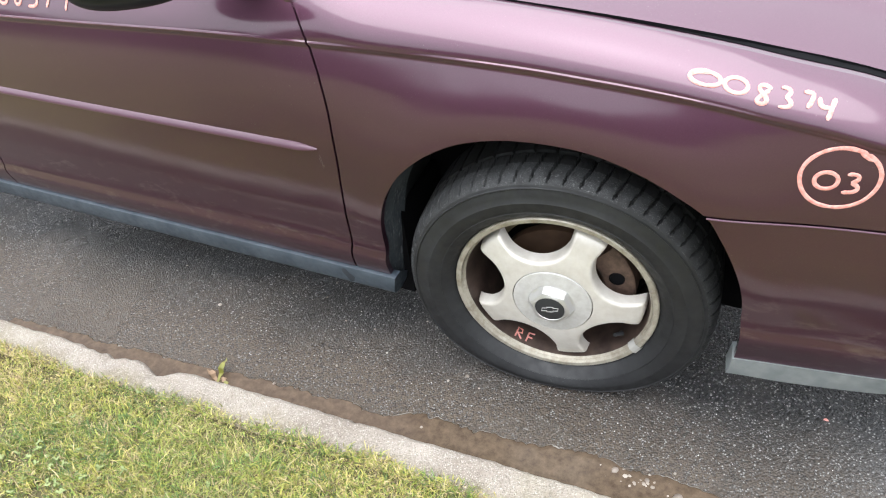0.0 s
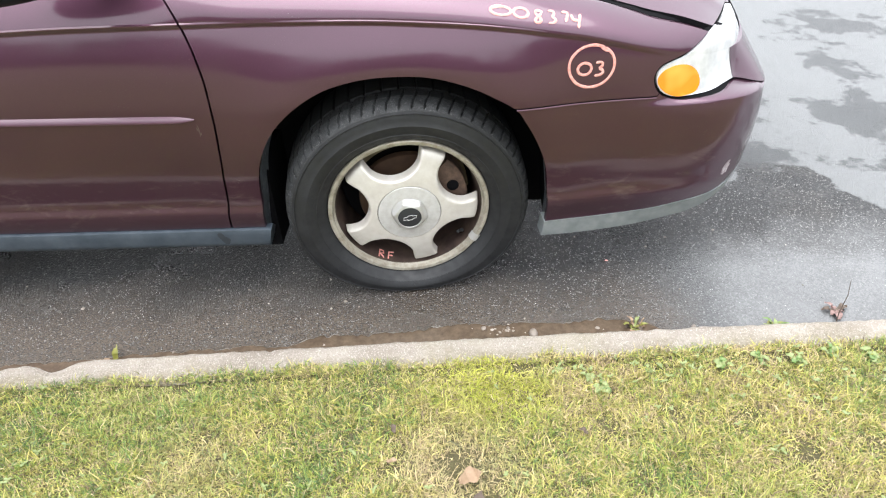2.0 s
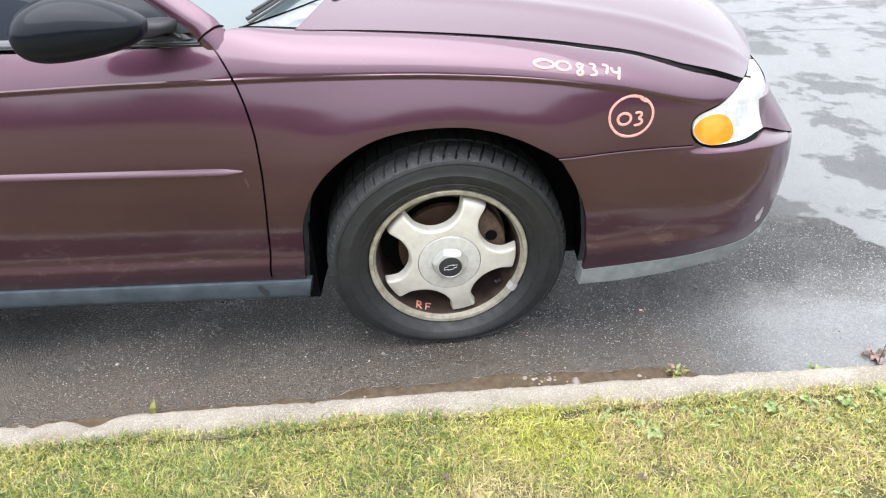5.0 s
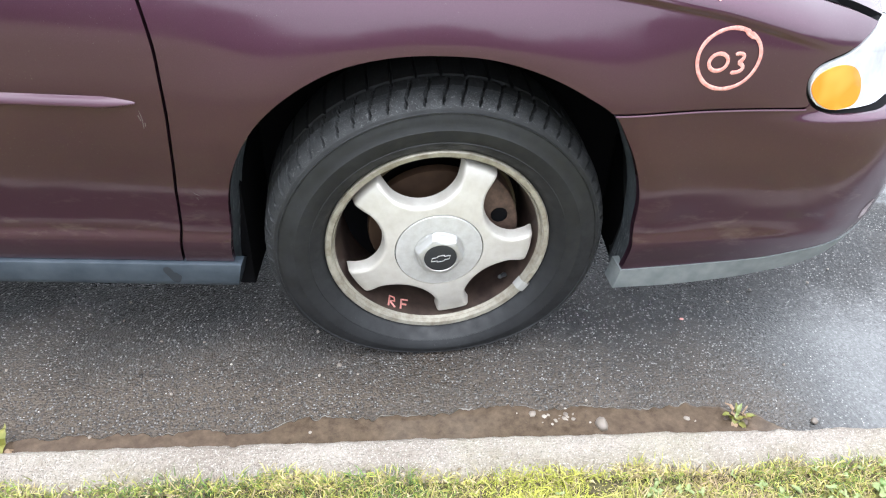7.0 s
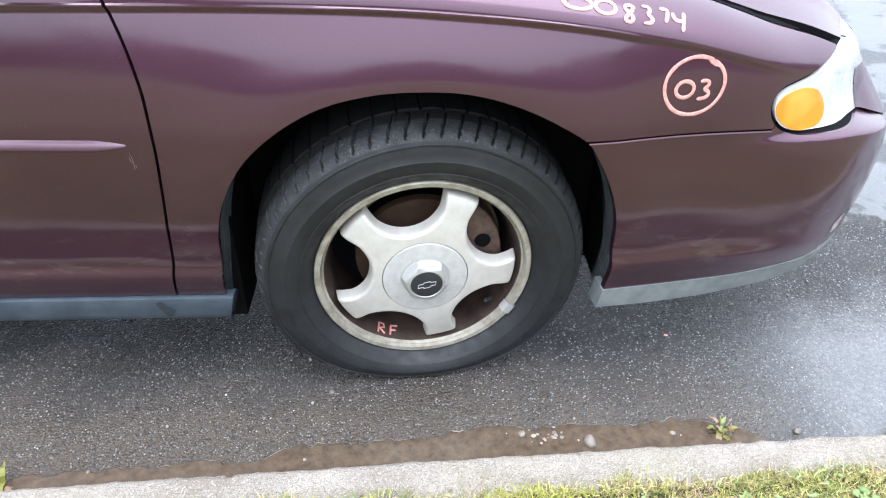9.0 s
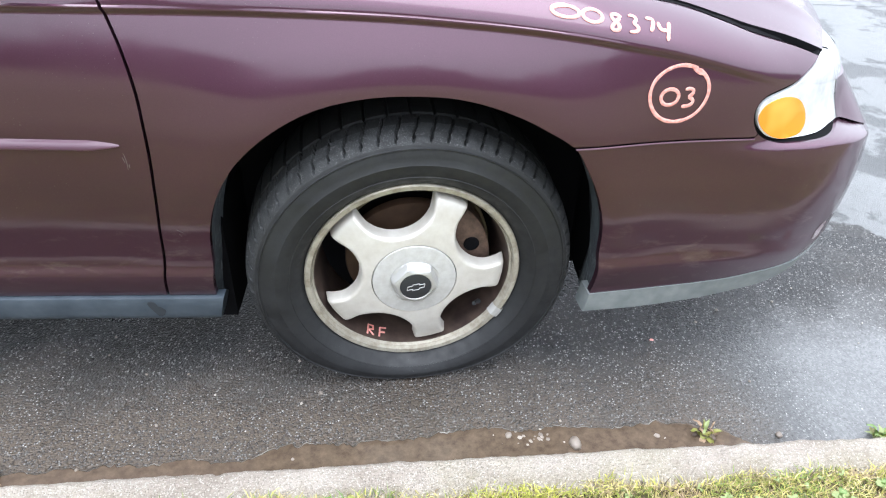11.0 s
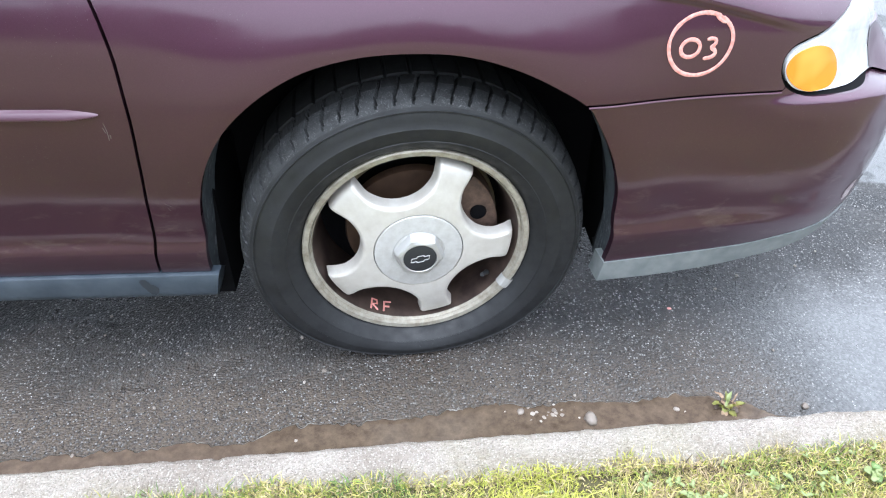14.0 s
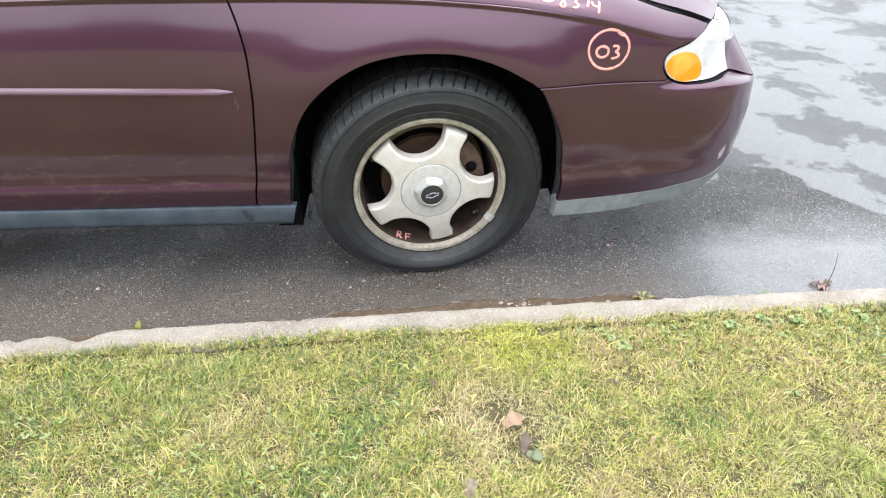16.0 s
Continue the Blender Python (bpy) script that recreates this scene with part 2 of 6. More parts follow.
# The ground: a dark strip by the kerb, an older pale wet surface farther out.
_p = node(ASPHALT, "ShaderNodeSeparateXYZ")
link(ASPHALT, place(ASPHALT), _p.inputs[0])
_px, _py = _p.outputs[0], _p.outputs[1]
_edge = maths(ASPHALT, "ADD", maths(ASPHALT, "SUBTRACT", _py, 0.68), maths(ASPHALT, "MULTIPLY", maths(ASPHALT, "MAXIMUM", maths(ASPHALT, "SUBTRACT", _px, 1.42), 0.0), 1.5))
_ragged = maths(ASPHALT, "SUBTRACT", noise_tex(ASPHALT, 3.2, 7, 0.62), 0.5)
_old = ramp(ASPHALT, maths(ASPHALT, "ADD", maths(ASPHALT, "ADD", _edge, maths(ASPHALT, "MULTIPLY", _ragged, 0.75)), 0.5), [(0.49, 0.0), (0.53, 1.0)])
_stone = cells(ASPHALT, 215)
_speck = ramp(ASPHALT, _stone.outputs["Color"], [(0.2, (0.006, 0.0062, 0.0064)), (0.5, (0.0175, 0.018, 0.0185)), (0.68, (0.046, 0.046, 0.045)), (0.87, (0.33, 0.325, 0.31))])
_tar = mix(ASPHALT, ramp(ASPHALT, _stone.outputs["Distance"], [(0.25, 0.0), (0.6, 1.0)]), _speck, (0.010, 0.0105, 0.011))
_silt = ramp(ASPHALT, noise_tex(ASPHALT, 2.6, 6), [(0.48, 0.0), (0.68, 1.0)])
_tar = mix(ASPHALT, maths(ASPHALT, "MULTIPLY", _silt, 0.16), _tar, (0.12, 0.10, 0.078))
_muddy = maths(ASPHALT, "MULTIPLY", ramp(ASPHALT, maths(ASPHALT, "ADD", maths(ASPHALT, "ADD", _py, 0.5), maths(ASPHALT, "MULTIPLY", _ragged, 0.40)), [(0.44, 0.8), (0.70, 0.0)]), ramp(ASPHALT, maths(ASPHALT, "ADD", _px, maths(ASPHALT, "MULTIPLY", _ragged, 0.5)), [(0.58, 1.0), (0.86, 0.0)]))
_tar = mix(ASPHALT, maths(ASPHALT, "MULTIPLY", _muddy, ramp(ASPHALT, _stone.outputs["Color"], [(0.4, 1.0), (0.75, 0.3)])), _tar, (0.112, 0.088, 0.066))
_pale = mix(ASPHALT, ramp(ASPHALT, noise_tex(ASPHALT, 2.2, 9, 0.65), [(0.455, 0.0), (0.485, 1.0)]), (0.058, 0.062, 0.064), (0.160, 0.167, 0.169))
_pale = mix(ASPHALT, maths(ASPHALT, "MULTIPLY", ramp(ASPHALT, noise_tex(ASPHALT, 55, 5, 0.7), [(0.5, 0.0), (0.72, 1.0)]), 0.45), _pale, (0.09, 0.09, 0.09))
_wet = ramp(ASPHALT, noise_tex(ASPHALT, 1.7, 6), [(0.35, 0.16), (0.65, 0.36)])
to(ASPHALT, mix(ASPHALT, _old, _wet, 0.3), "Roughness")
_filmed = ramp(ASPHALT, noise_tex(ASPHALT, 2.1, 5), [(0.35, 0.08), (0.62, 0.35)])
_pool_sheen = maths(ASPHALT, "MULTIPLY", ramp(ASPHALT, maths(ASPHALT, "ADD", _px, maths(ASPHALT, "MULTIPLY", _ragged, 0.22)), [(0.52, 0.0), (1.05, 1.0)]), ramp(ASPHALT, maths(ASPHALT, "ADD", _py, maths(ASPHALT, "MULTIPLY", _ragged, 0.4)), [(0.15, 1.0), (0.5, 0.0)]))
_pool_sheen = ramp(ASPHALT, maths(ASPHALT, "SUBTRACT", _pool_sheen, maths(ASPHALT, "MULTIPLY", maths(ASPHALT, "SUBTRACT", noise_tex(ASPHALT, 110, 4, 0.6), 0.5), 0.9)), [(0.22, 0.0), (0.98, 1.0)])
to(ASPHALT, maths(ASPHALT, "MAXIMUM", _filmed, _pool_sheen), "Coat Weight")
# the pool mask also lightens the base colour, standing in for sky sheen
_tar = mix(ASPHALT, maths(ASPHALT, "MULTIPLY", _pool_sheen, maths(ASPHALT, "MULTIPLY", ramp(ASPHALT, noise_tex(ASPHALT, 9, 5, 0.6), [(0.3, 0.75), (0.62, 1.0)]), ramp(ASPHALT, _stone.outputs["Color"], [(0.35, 0.72), (0.7, 1.0)]))), _tar, (0.148, 0.151, 0.152))
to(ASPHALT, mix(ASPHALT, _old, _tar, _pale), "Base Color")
_smooth = mix(ASPHALT, _pool_sheen, ramp(ASPHALT, noise_tex(ASPHALT, 130, 3), [(0.3, 0.06), (0.7, 0.14)]), 0.05)
to(ASPHALT, _smooth, "Coat Roughness")
_round = maths(ASPHALT, "SUBTRACT", 1.0, maths(ASPHALT, "MULTIPLY", _stone.outputs["Distance"], 1.3))
_height = maths(ASPHALT, "ADD", _round, maths(ASPHALT, "MULTIPLY", noise_tex(ASPHALT, 150, 3, 0.6), 0.8))
bump(ASPHALT, _height, 0.7, 0.004)
link(ASPHALT, maths(ASPHALT, "SUBTRACT", 0.75, maths(ASPHALT, "MULTIPLY", _pool_sheen, 0.62)), bsdf(ASPHALT).inputs["Normal"].links[0].from_node.inputs["Strength"])
# the water film lies on the stones; it levels out where it stands deeper
_sheen = node(ASPHALT, "ShaderNodeBump", Strength=1.0, Distance=0.0045)
link(ASPHALT, maths(ASPHALT, "SUBTRACT", 1.0, maths(ASPHALT, "MULTIPLY", _pool_sheen, 0.93)), _sheen.inputs["Strength"])
link(ASPHALT, _height, _sheen.inputs["Height"])
link(ASPHALT, _sheen.outputs[0], bsdf(ASPHALT).inputs["Coat Normal"])

CONCRETE = material("kerb_concrete", (0.45, 0.43, 0.40), 0.85)
_agg = cells(CONCRETE, 270)
_cc = mix(CONCRETE, ramp(CONCRETE, noise_tex(CONCRETE, 7, 8, 0.6), [(0.35, 0), (0.7, 1)]), (0.245, 0.212, 0.178), (0.37, 0.335, 0.292))
_cc = mix(CONCRETE, maths(CONCRETE, "MULTIPLY", ramp(CONCRETE, _agg.outputs["Color"], [(0.52, 0.0), (0.66, 0.95)]), ramp(CONCRETE, _agg.outputs["Distance"], [(0.35, 1.0), (0.5, 0.0)])), _cc, (0.45, 0.42, 0.37))
_cc = mix(CONCRETE, maths(CONCRETE, "MULTIPLY", ramp(CONCRETE, _agg.outputs["Color"], [(0.30, 0.7), (0.40, 0.0)]), ramp(CONCRETE, maths(CONCRETE, "ADD", _agg.outputs["Distance"], maths(CONCRETE, "MULTIPLY", noise_tex(CONCRETE, 300, 3), 0.5)), [(0.3, 1.0), (0.6, 0.0)])), _cc, (0.19, 0.155, 0.12))
_cc = mix(CONCRETE, ramp(CONCRETE, noise_tex(CONCRETE, 130, 6, 0.7), [(0.56, 0.0), (0.72, 0.75)]), _cc, (0.20, 0.165, 0.125))
_cc = mix(CONCRETE, ramp(CONCRETE, noise_tex(CONCRETE, 3.1, 5), [(0.56, 0.0), (0.75, 0.35)]), _cc, (0.24, 0.225, 0.125))
_kp = node(CONCRETE, "ShaderNodeSeparateXYZ")
link(CONCRETE, place(CONCRETE), _kp.inputs[0])
_inner = maths(CONCRETE, "SUBTRACT", maths(CONCRETE, "MULTIPLY", _kp.outputs[0], 0.047), maths(CONCRETE, "ADD", _kp.outputs[1], 0.2))
_inner = maths(CONCRETE, "ADD", maths(CONCRETE, "MULTIPLY", _inner, 5.0), maths(CONCRETE, "MULTIPLY", maths(CONCRETE, "SUBTRACT", noise_tex(CONCRETE, 8, 7, 0.65), 0.5), 1.1))
_cc = mix(CONCRETE, maths(CONCRETE, "MULTIPLY", ramp(CONCRETE, _inner, [(0.22, 0.0), (0.52, 0.85)]), ramp(CONCRETE, noise_tex(CONCRETE, 75, 5, 0.7), [(0.38, 0.25), (0.6, 1.0)])), _cc, (0.155, 0.132, 0.066))
_cc = mix(CONCRETE, ramp(CONCRETE, cells(CONCRETE, 400).outputs["Color"], [(0.78, 0.0), (0.88, 0.6)]), _cc, (0.54, 0.51, 0.45))
to(CONCRETE, _cc, "Base Color")
bump(CONCRETE, maths(CONCRETE, "ADD", noise_tex(CONCRETE, 90, 8, 0.7), ramp(CONCRETE, _agg.outputs["Distance"], [(0.2, 0.6), (0.5, 0.0)])), 0.8, 0.006)

SOIL = material("soil", (0.06, 0.045, 0.03), 0.95)
_sp = node(SOIL, "ShaderNodeSeparateXYZ")
link(SOIL, place(SOIL), _sp.inputs[0])
_far = maths(SOIL, "MAXIMUM", maths(SOIL, "SUBTRACT", maths(SOIL, "ABSOLUTE", _sp.outputs[0]), 1.75), maths(SOIL, "SUBTRACT", -1.45, _sp.outputs[1]))
_far = ramp(SOIL, maths(SOIL, "ADD", _far, maths(SOIL, "MULTIPLY", noise_tex(SOIL, 3, 6), 0.5)), [(0.10, 0.0), (0.60, 1.0)])
_turf = ramp(SOIL, maths(SOIL, "ADD", maths(SOIL, "MULTIPLY", noise_tex(SOIL, 3.0, 3), 0.6), maths(SOIL, "MULTIPLY", noise_tex(SOIL, 120, 5, 0.7), 0.5)), [(0.36, (0.07, 0.08, 0.028)), (0.52, (0.135, 0.13, 0.045)), (0.68, (0.20, 0.175, 0.07))])
to(SOIL, mix(SOIL, _far, mix(SOIL, noise_tex(SOIL, 40, 8), (0.035, 0.031, 0.014), (0.11, 0.098, 0.04)), _turf), "Base Color")
bump(SOIL, noise_tex(SOIL, 60, 8), 0.8, 0.02)

BLADE = material("grass_blades", (0.12, 0.16, 0.03), 0.55)
_isl = BLADE.node_tree.nodes.new("ShaderNodeNewGeometry").outputs["Random Per Island"]
_patch = maths(BLADE, "ADD", maths(BLADE, "MULTIPLY", _isl, 0.75), maths(BLADE, "ADD", maths(BLADE, "MULTIPLY", maths(BLADE, "SUBTRACT", noise_tex(BLADE, 3.0, 3, 0.55), 0.49), 1.5), maths(BLADE, "MULTIPLY", maths(BLADE, "SUBTRACT", noise_tex(BLADE, 22.0, 4, 0.6), 0.5), 1.2)))
def near(m, x, y, r0, r1, top=1.0):
    """1 within r0 of a spot of the lawn, falling unevenly to 0 at r1."""
    n = m.node_tree.nodes.new("ShaderNodeVectorMath")
    n.operation = "DISTANCE"
    n.inputs[1].default_value = (x, y, 0.08)
    link(m, place(m), n.inputs[0])
    d = maths(m, "ADD", n.outputs["Value"], maths(m, "MULTIPLY", maths(m, "SUBTRACT", noise_tex(m, 14, 5, 0.6), 0.5), 0.22))
    return ramp(m, d, [(r0, top), (r1, 0.0)])


_tone = ramp(BLADE, _patch, [(0.0, (0.075, 0.135, 0.03)), (0.18, (0.18, 0.24, 0.042)), (0.40, (0.305, 0.31, 0.060)), (0.62, (0.40, 0.345, 0.10)), (0.78, (0.46, 0.385, 0.17)), (0.94, (0.31, 0.225, 0.14))])
_tone = mix(BLADE, near(BLADE, 0.21, -0.355, 0.07, 0.19, 0.75), _tone, (0.34, 0.355, 0.04))
_tone = mix(BLADE, near(BLADE, -0.66, -0.42, 0.04, 0.22, 0.3), _tone, (0.17, 0.26, 0.055))
_tone = mix(BLADE, near(BLADE, 0.80, -0.80, 0.06, 0.22, 0.4), _tone, (0.19, 0.28, 0.05))
_tone = mix(BLADE, near(BLADE, 0.13, -0.62, 0.03, 0.19, 0.55), _tone, (0.40, 0.315, 0.20))
_tone = mix(BLADE, near(BLADE, -0.46, -0.60, 0.02, 0.14, 0.35), _tone, (0.36, 0.28, 0.17))
_shade = maths(BLADE, "FRACT", maths(BLADE, "MULTIPLY", _isl, 53.7))
to(BLADE, mix(BLADE, 1.0, _tone, ramp(BLADE, _shade, [(0.0, 0.36), (0.3, 0.83), (0.75, 1.1), (1.0, 1.4)]), "MULTIPLY"), "Base Color")
THATCH = material("dead_grass_blades", (0.3, 0.24, 0.13), 0.7)
_ti = THATCH.node_tree.nodes.new("ShaderNodeNewGeometry").outputs["Random Per Island"]
to(THATCH, ramp(THATCH, _ti, [(0.0, (0.055, 0.04, 0.024)), (0.35, (0.20, 0.15, 0.085)), (0.75, (0.41, 0.335, 0.175)), (1.0, (0.52, 0.44, 0.25))]), "Base Color")
WEED = material("weed_leaf", (0.10, 0.2, 0.05), 0.45)
to(WEED, mix(WEED, noise_tex(WEED, 60, 3), (0.06, 0.12, 0.025), (0.16, 0.24, 0.07)), "Base Color")
PALELEAF = material("pale_green_leaf", (0.2, 0.26, 0.1), 0.5)
to(PALELEAF, mix(PALELEAF, noise_tex(PALELEAF, 70, 4), (0.13, 0.18, 0.055), (0.27, 0.31, 0.13)), "Base Color")
YELLOWLEAF = material("yellowing_leaf", (0.4, 0.36, 0.06), 0.5)
to(YELLOWLEAF, mix(YELLOWLEAF, noise_tex(YELLOWLEAF, 50, 3), (0.10, 0.13, 0.025), (0.26, 0.23, 0.05)), "Base Color")
DULLLEAF = material("dull_green_leaf", (0.1, 0.13, 0.07), 0.6)
to(DULLLEAF, mix(DULLLEAF, noise_tex(DULLLEAF, 60, 4), (0.075, 0.09, 0.05), (0.16, 0.18, 0.10)), "Base Color")
DEADLEAF = material("dead_leaf", (0.42, 0.28, 0.17), 0.7)
to(DEADLEAF, mix(DEADLEAF, noise_tex(DEADLEAF, 70, 5), (0.17, 0.105, 0.06), (0.36, 0.26, 0.17)), "Base Color")
TWIG = material("grey_brown_stem", (0.10, 0.075, 0.058), 0.8)
STONE = material("pebble_stone", (0.4, 0.38, 0.35), 0.5)
_rnd = STONE.node_tree.nodes.new("ShaderNodeObjectInfo").outputs["Random"]
to(STONE, mix(STONE, noise_tex(STONE, 120, 4), ramp(STONE, _rnd, [(0.0, (0.09, 0.07, 0.055)), (0.5, (0.26, 0.22, 0.18)), (1.0, (0.55, 0.51, 0.45))]), (0.25, 0.22, 0.19)), "Base Color")
WATER = material("muddy_water", (0.04, 0.028, 0.02), 0.16, Specular_IOR_Level=0.5)
to(WATER, mix(WATER, ramp(WATER, noise_tex(WATER, 45, 9, 0.75), [(0.3, 0.0), (0.7, 1.0)]), (0.052, 0.037, 0.025), (0.145, 0.108, 0.076)), "Base Color")
bump(WATER, noise_tex(WATER, 90, 5), 0.08, 0.01)
FOLIAGE = material("far_foliage", (0.03, 0.05, 0.02), 0.9)
to(FOLIAGE, mix(FOLIAGE, ramp(FOLIAGE, noise_tex(FOLIAGE, 0.5, 8, 0.65), [(0.35, 0.0), (0.65, 1.0)]), (0.05, 0.049, 0.04), (0.15, 0.138, 0.11)), "Base Color")


# ---- mesh helpers ----
def mesh_object(name, verts, faces, mat, parent=None, label="", smooth_shade=True):
    me = bpy.data.meshes.new(name)
    me.from_pydata([tuple(map(float, v)) for v in verts], [], [tuple(map(int, f)) for f in faces])
    me.materials.append(mat)
    if smooth_shade:
        me.polygons.foreach_set("use_smooth", [True] * len(me.polygons))
        me.set_sharp_from_angle(angle=radians(38))
    me.update()
    ob = new(name, me)
    ob.parent = parent
    return tagged(ob, label)


def part(name, bm, mat, parent=None, label="", smooth_shade=True):
    me = bpy.data.meshes.new(name)
    bm.to_mesh(me)
    bm.free()
    me.materials.append(mat)
    if smooth_shade:
        me.polygons.foreach_set("use_smooth", [True] * len(me.polygons))
    ob = new(name, me)
    ob.parent = parent
    return tagged(ob, label)


def sheet(points, closed_u=False, closed_v=False, flip=False):
    """Faces of a grid of points [i][j]."""
    n, m = points.shape[:2]
    faces = []
    for i in range(n if closed_u else n - 1):
        for j in range(m if closed_v else m - 1):
            a, b = i * m + j, ((i + 1) % n) * m + j
            c, d = ((i + 1) % n) * m + (j + 1) % m, i * m + (j + 1) % m
            faces.append((a, d, c, b) if flip else (a, b, c, d))
    return points.reshape(-1, 3), faces


def tube(path, radius, sides=8):
    """A round bar along a path, with capped ends; radius may be a list."""
    path = np.asarray(path, float)
    radii = np.broadcast_to(np.asarray(radius, float), (len(path),))
    t = np.gradient(path, axis=0)
    t /= np.linalg.norm(t, axis=1)[:, None]
    ref = np.array([0.0, 0.0, 1.0]) if abs(t[:, 2]).mean() < 0.8 else np.array([1.0, 0.0, 0.0])
    a = np.cross(t, ref)
    a /= np.linalg.norm(a, axis=1)[:, None]
    b = np.cross(t, a)
    ang = np.linspace(0, 2 * math.pi, sides, endpoint=False)
    pts = path[:, None] + radii[:, None, None] * (np.cos(ang)[None, :, None] * a[:, None] + np.sin(ang)[None, :, None] * b[:, None])
    v, f = sheet(pts, closed_v=True)
    return v, f + [tuple(range(sides)), tuple(range(len(v) - sides, len(v)))[::-1]]


def joined(pieces):
    verts, faces, n = [], [], 0
    for v, f in pieces:
        verts.append(np.asarray(v, float).reshape(-1, 3))
        faces += [tuple(k + n for k in face) for face in f]
        n += len(verts[-1])
    return np.concatenate(verts), faces


def wobble(x, y, scale, seed=0.0):
    return noise.noise(Vector((x * scale + seed, y * scale - seed, seed)))


# ---- ground, kerb, lawn ----
KERB_TOP = 0.08


def kerb_y(x):
    """The road-side edge of the kerb's top."""
    return -0.2 + 0.047 * x - 0.006 * x * x


def build_ground():
    n = 60
    xs = np.r_[-400, -60, -15, np.linspace(-5, 5, n), 15, 60, 400]
    ys = np.r_[-400, -60, -15, np.linspace(-4, 8, n), 20, 60, 400]
    pts = np.zeros((len(xs), len(ys), 3))
    pts[..., 0], pts[..., 1] = xs[:, None], ys[None]
    v, f = sheet(pts)
    tagged(mesh_object("ground", v, f, ASPHALT), "wet dark asphalt road with worn pale patches and sky sheen coloured in", "road", kind="structure")


def build_kerb():
    xs = np.r_[np.linspace(-7, -1.8, 40)[:-1], np.arange(-1.8, 1.9, 0.008), np.linspace(1.9, 7, 40)]
    prof = [(0.012, -0.05), (0.006, 0.02), (0.002, 0.05), (-0.001, 0.066), (-0.006, 0.075), (-0.013, 0.079)] + [(-0.02 - 0.01 * k, 0.08) for k in range(8)] + [(-0.096, 0.077), (-0.102, 0.066), (-0.105, 0.0)]
    pts = np.zeros((len(xs), len(prof), 3))
    for i, x in enumerate(xs):
        y0 = kerb_y(x)
        chip = math.exp(-((x + 0.93) / 0.045) ** 2) * 0.030 + math.exp(-((x + 1.12) / 0.10) ** 2) * 0.014 * (1 + wobble(x, 0, 30))
        chip += max(0, wobble(x, 3.0, 7)) * 0.004
        dy = 0.0
        crack = math.exp(-((x + 0.372 + 0.006 * wobble(dy * 30, 1.0, 1.0)) / 0.006) ** 2) * 0.008 + math.exp(-((x - 2.6) / 0.006) ** 2) * 0.008
        for j, (dy, z) in enumerate(prof):
            near = max(0.0, 1 + dy / 0.06) if dy < 0 else 1.0
            w = wobble(x, dy * 1.3, 45, 2.0) * 0.0022 + wobble(x, dy, 11, 5.0) * 0.0025
            pts[i, j] = (x + (wobble(dy, x, 40) * 0.003), y0 + dy - chip * near + w * 0.8, z + (w if z > 0.03 else 0) - chip * 0.35 * near - (crack if z > 0.03 else 0))
    v, f = sheet(pts, flip=True)
    tagged(mesh_object("kerb", v, f, CONCRETE), "weathered pale concrete kerb with exposed aggregate, chipped edge", "kerb", kind="structure")


def patchy(x, y, scale):
    """Smooth uneven values between about -1 and 1."""
    x, y = np.asarray(x, float) * scale, np.asarray(y, float) * scale
    a = np.sin(1.3 * x + 2.1 * np.sin(0.7 * y + 1.1)) * np.cos(1.7 * y + 1.6 * np.sin(0.9 * x + 2.3))
    return 0.6 * a + 0.4 * np.sin(2.9 * x + 1.3 * y + 1.9 * np.sin(1.9 * y - 0.6 * x)) * np.cos(2.3 * y - 1.1 * x)


def lawn_z(x, y):
    return 0.072 + 0.006 * patchy(x, y, 3) + 0.003 * patchy(y, x, 9) + 0.02 * np.clip((kerb_y(x) - 0.11 - y) / 0.4, 0, 1)


def build_lawn():
    xs = np.r_[-400, -40, -8, np.linspace(-3, 3, 150), 8, 40, 400]
    ds = np.r_[0.090, 0.105, np.linspace(0.13, 2.6, 70), 5, 10, 40, 400]
    pts = np.zeros((len(xs), len(ds), 3))
    for i, x in enumerate(xs):
        ky = kerb_y(min(6, max(-6, x)))
        for j, d in enumerate(ds):
            y = ky - d
            pts[i, j] = (x, y, lawn_z(x, y) if abs(x) < 9 and d < 9 else 0.085)
    v, f = sheet(pts, flip=True)
    tagged(mesh_object("lawn_soil", v, f, SOIL), "brown soil and thatch under the short lawn", "soil", kind="structure")


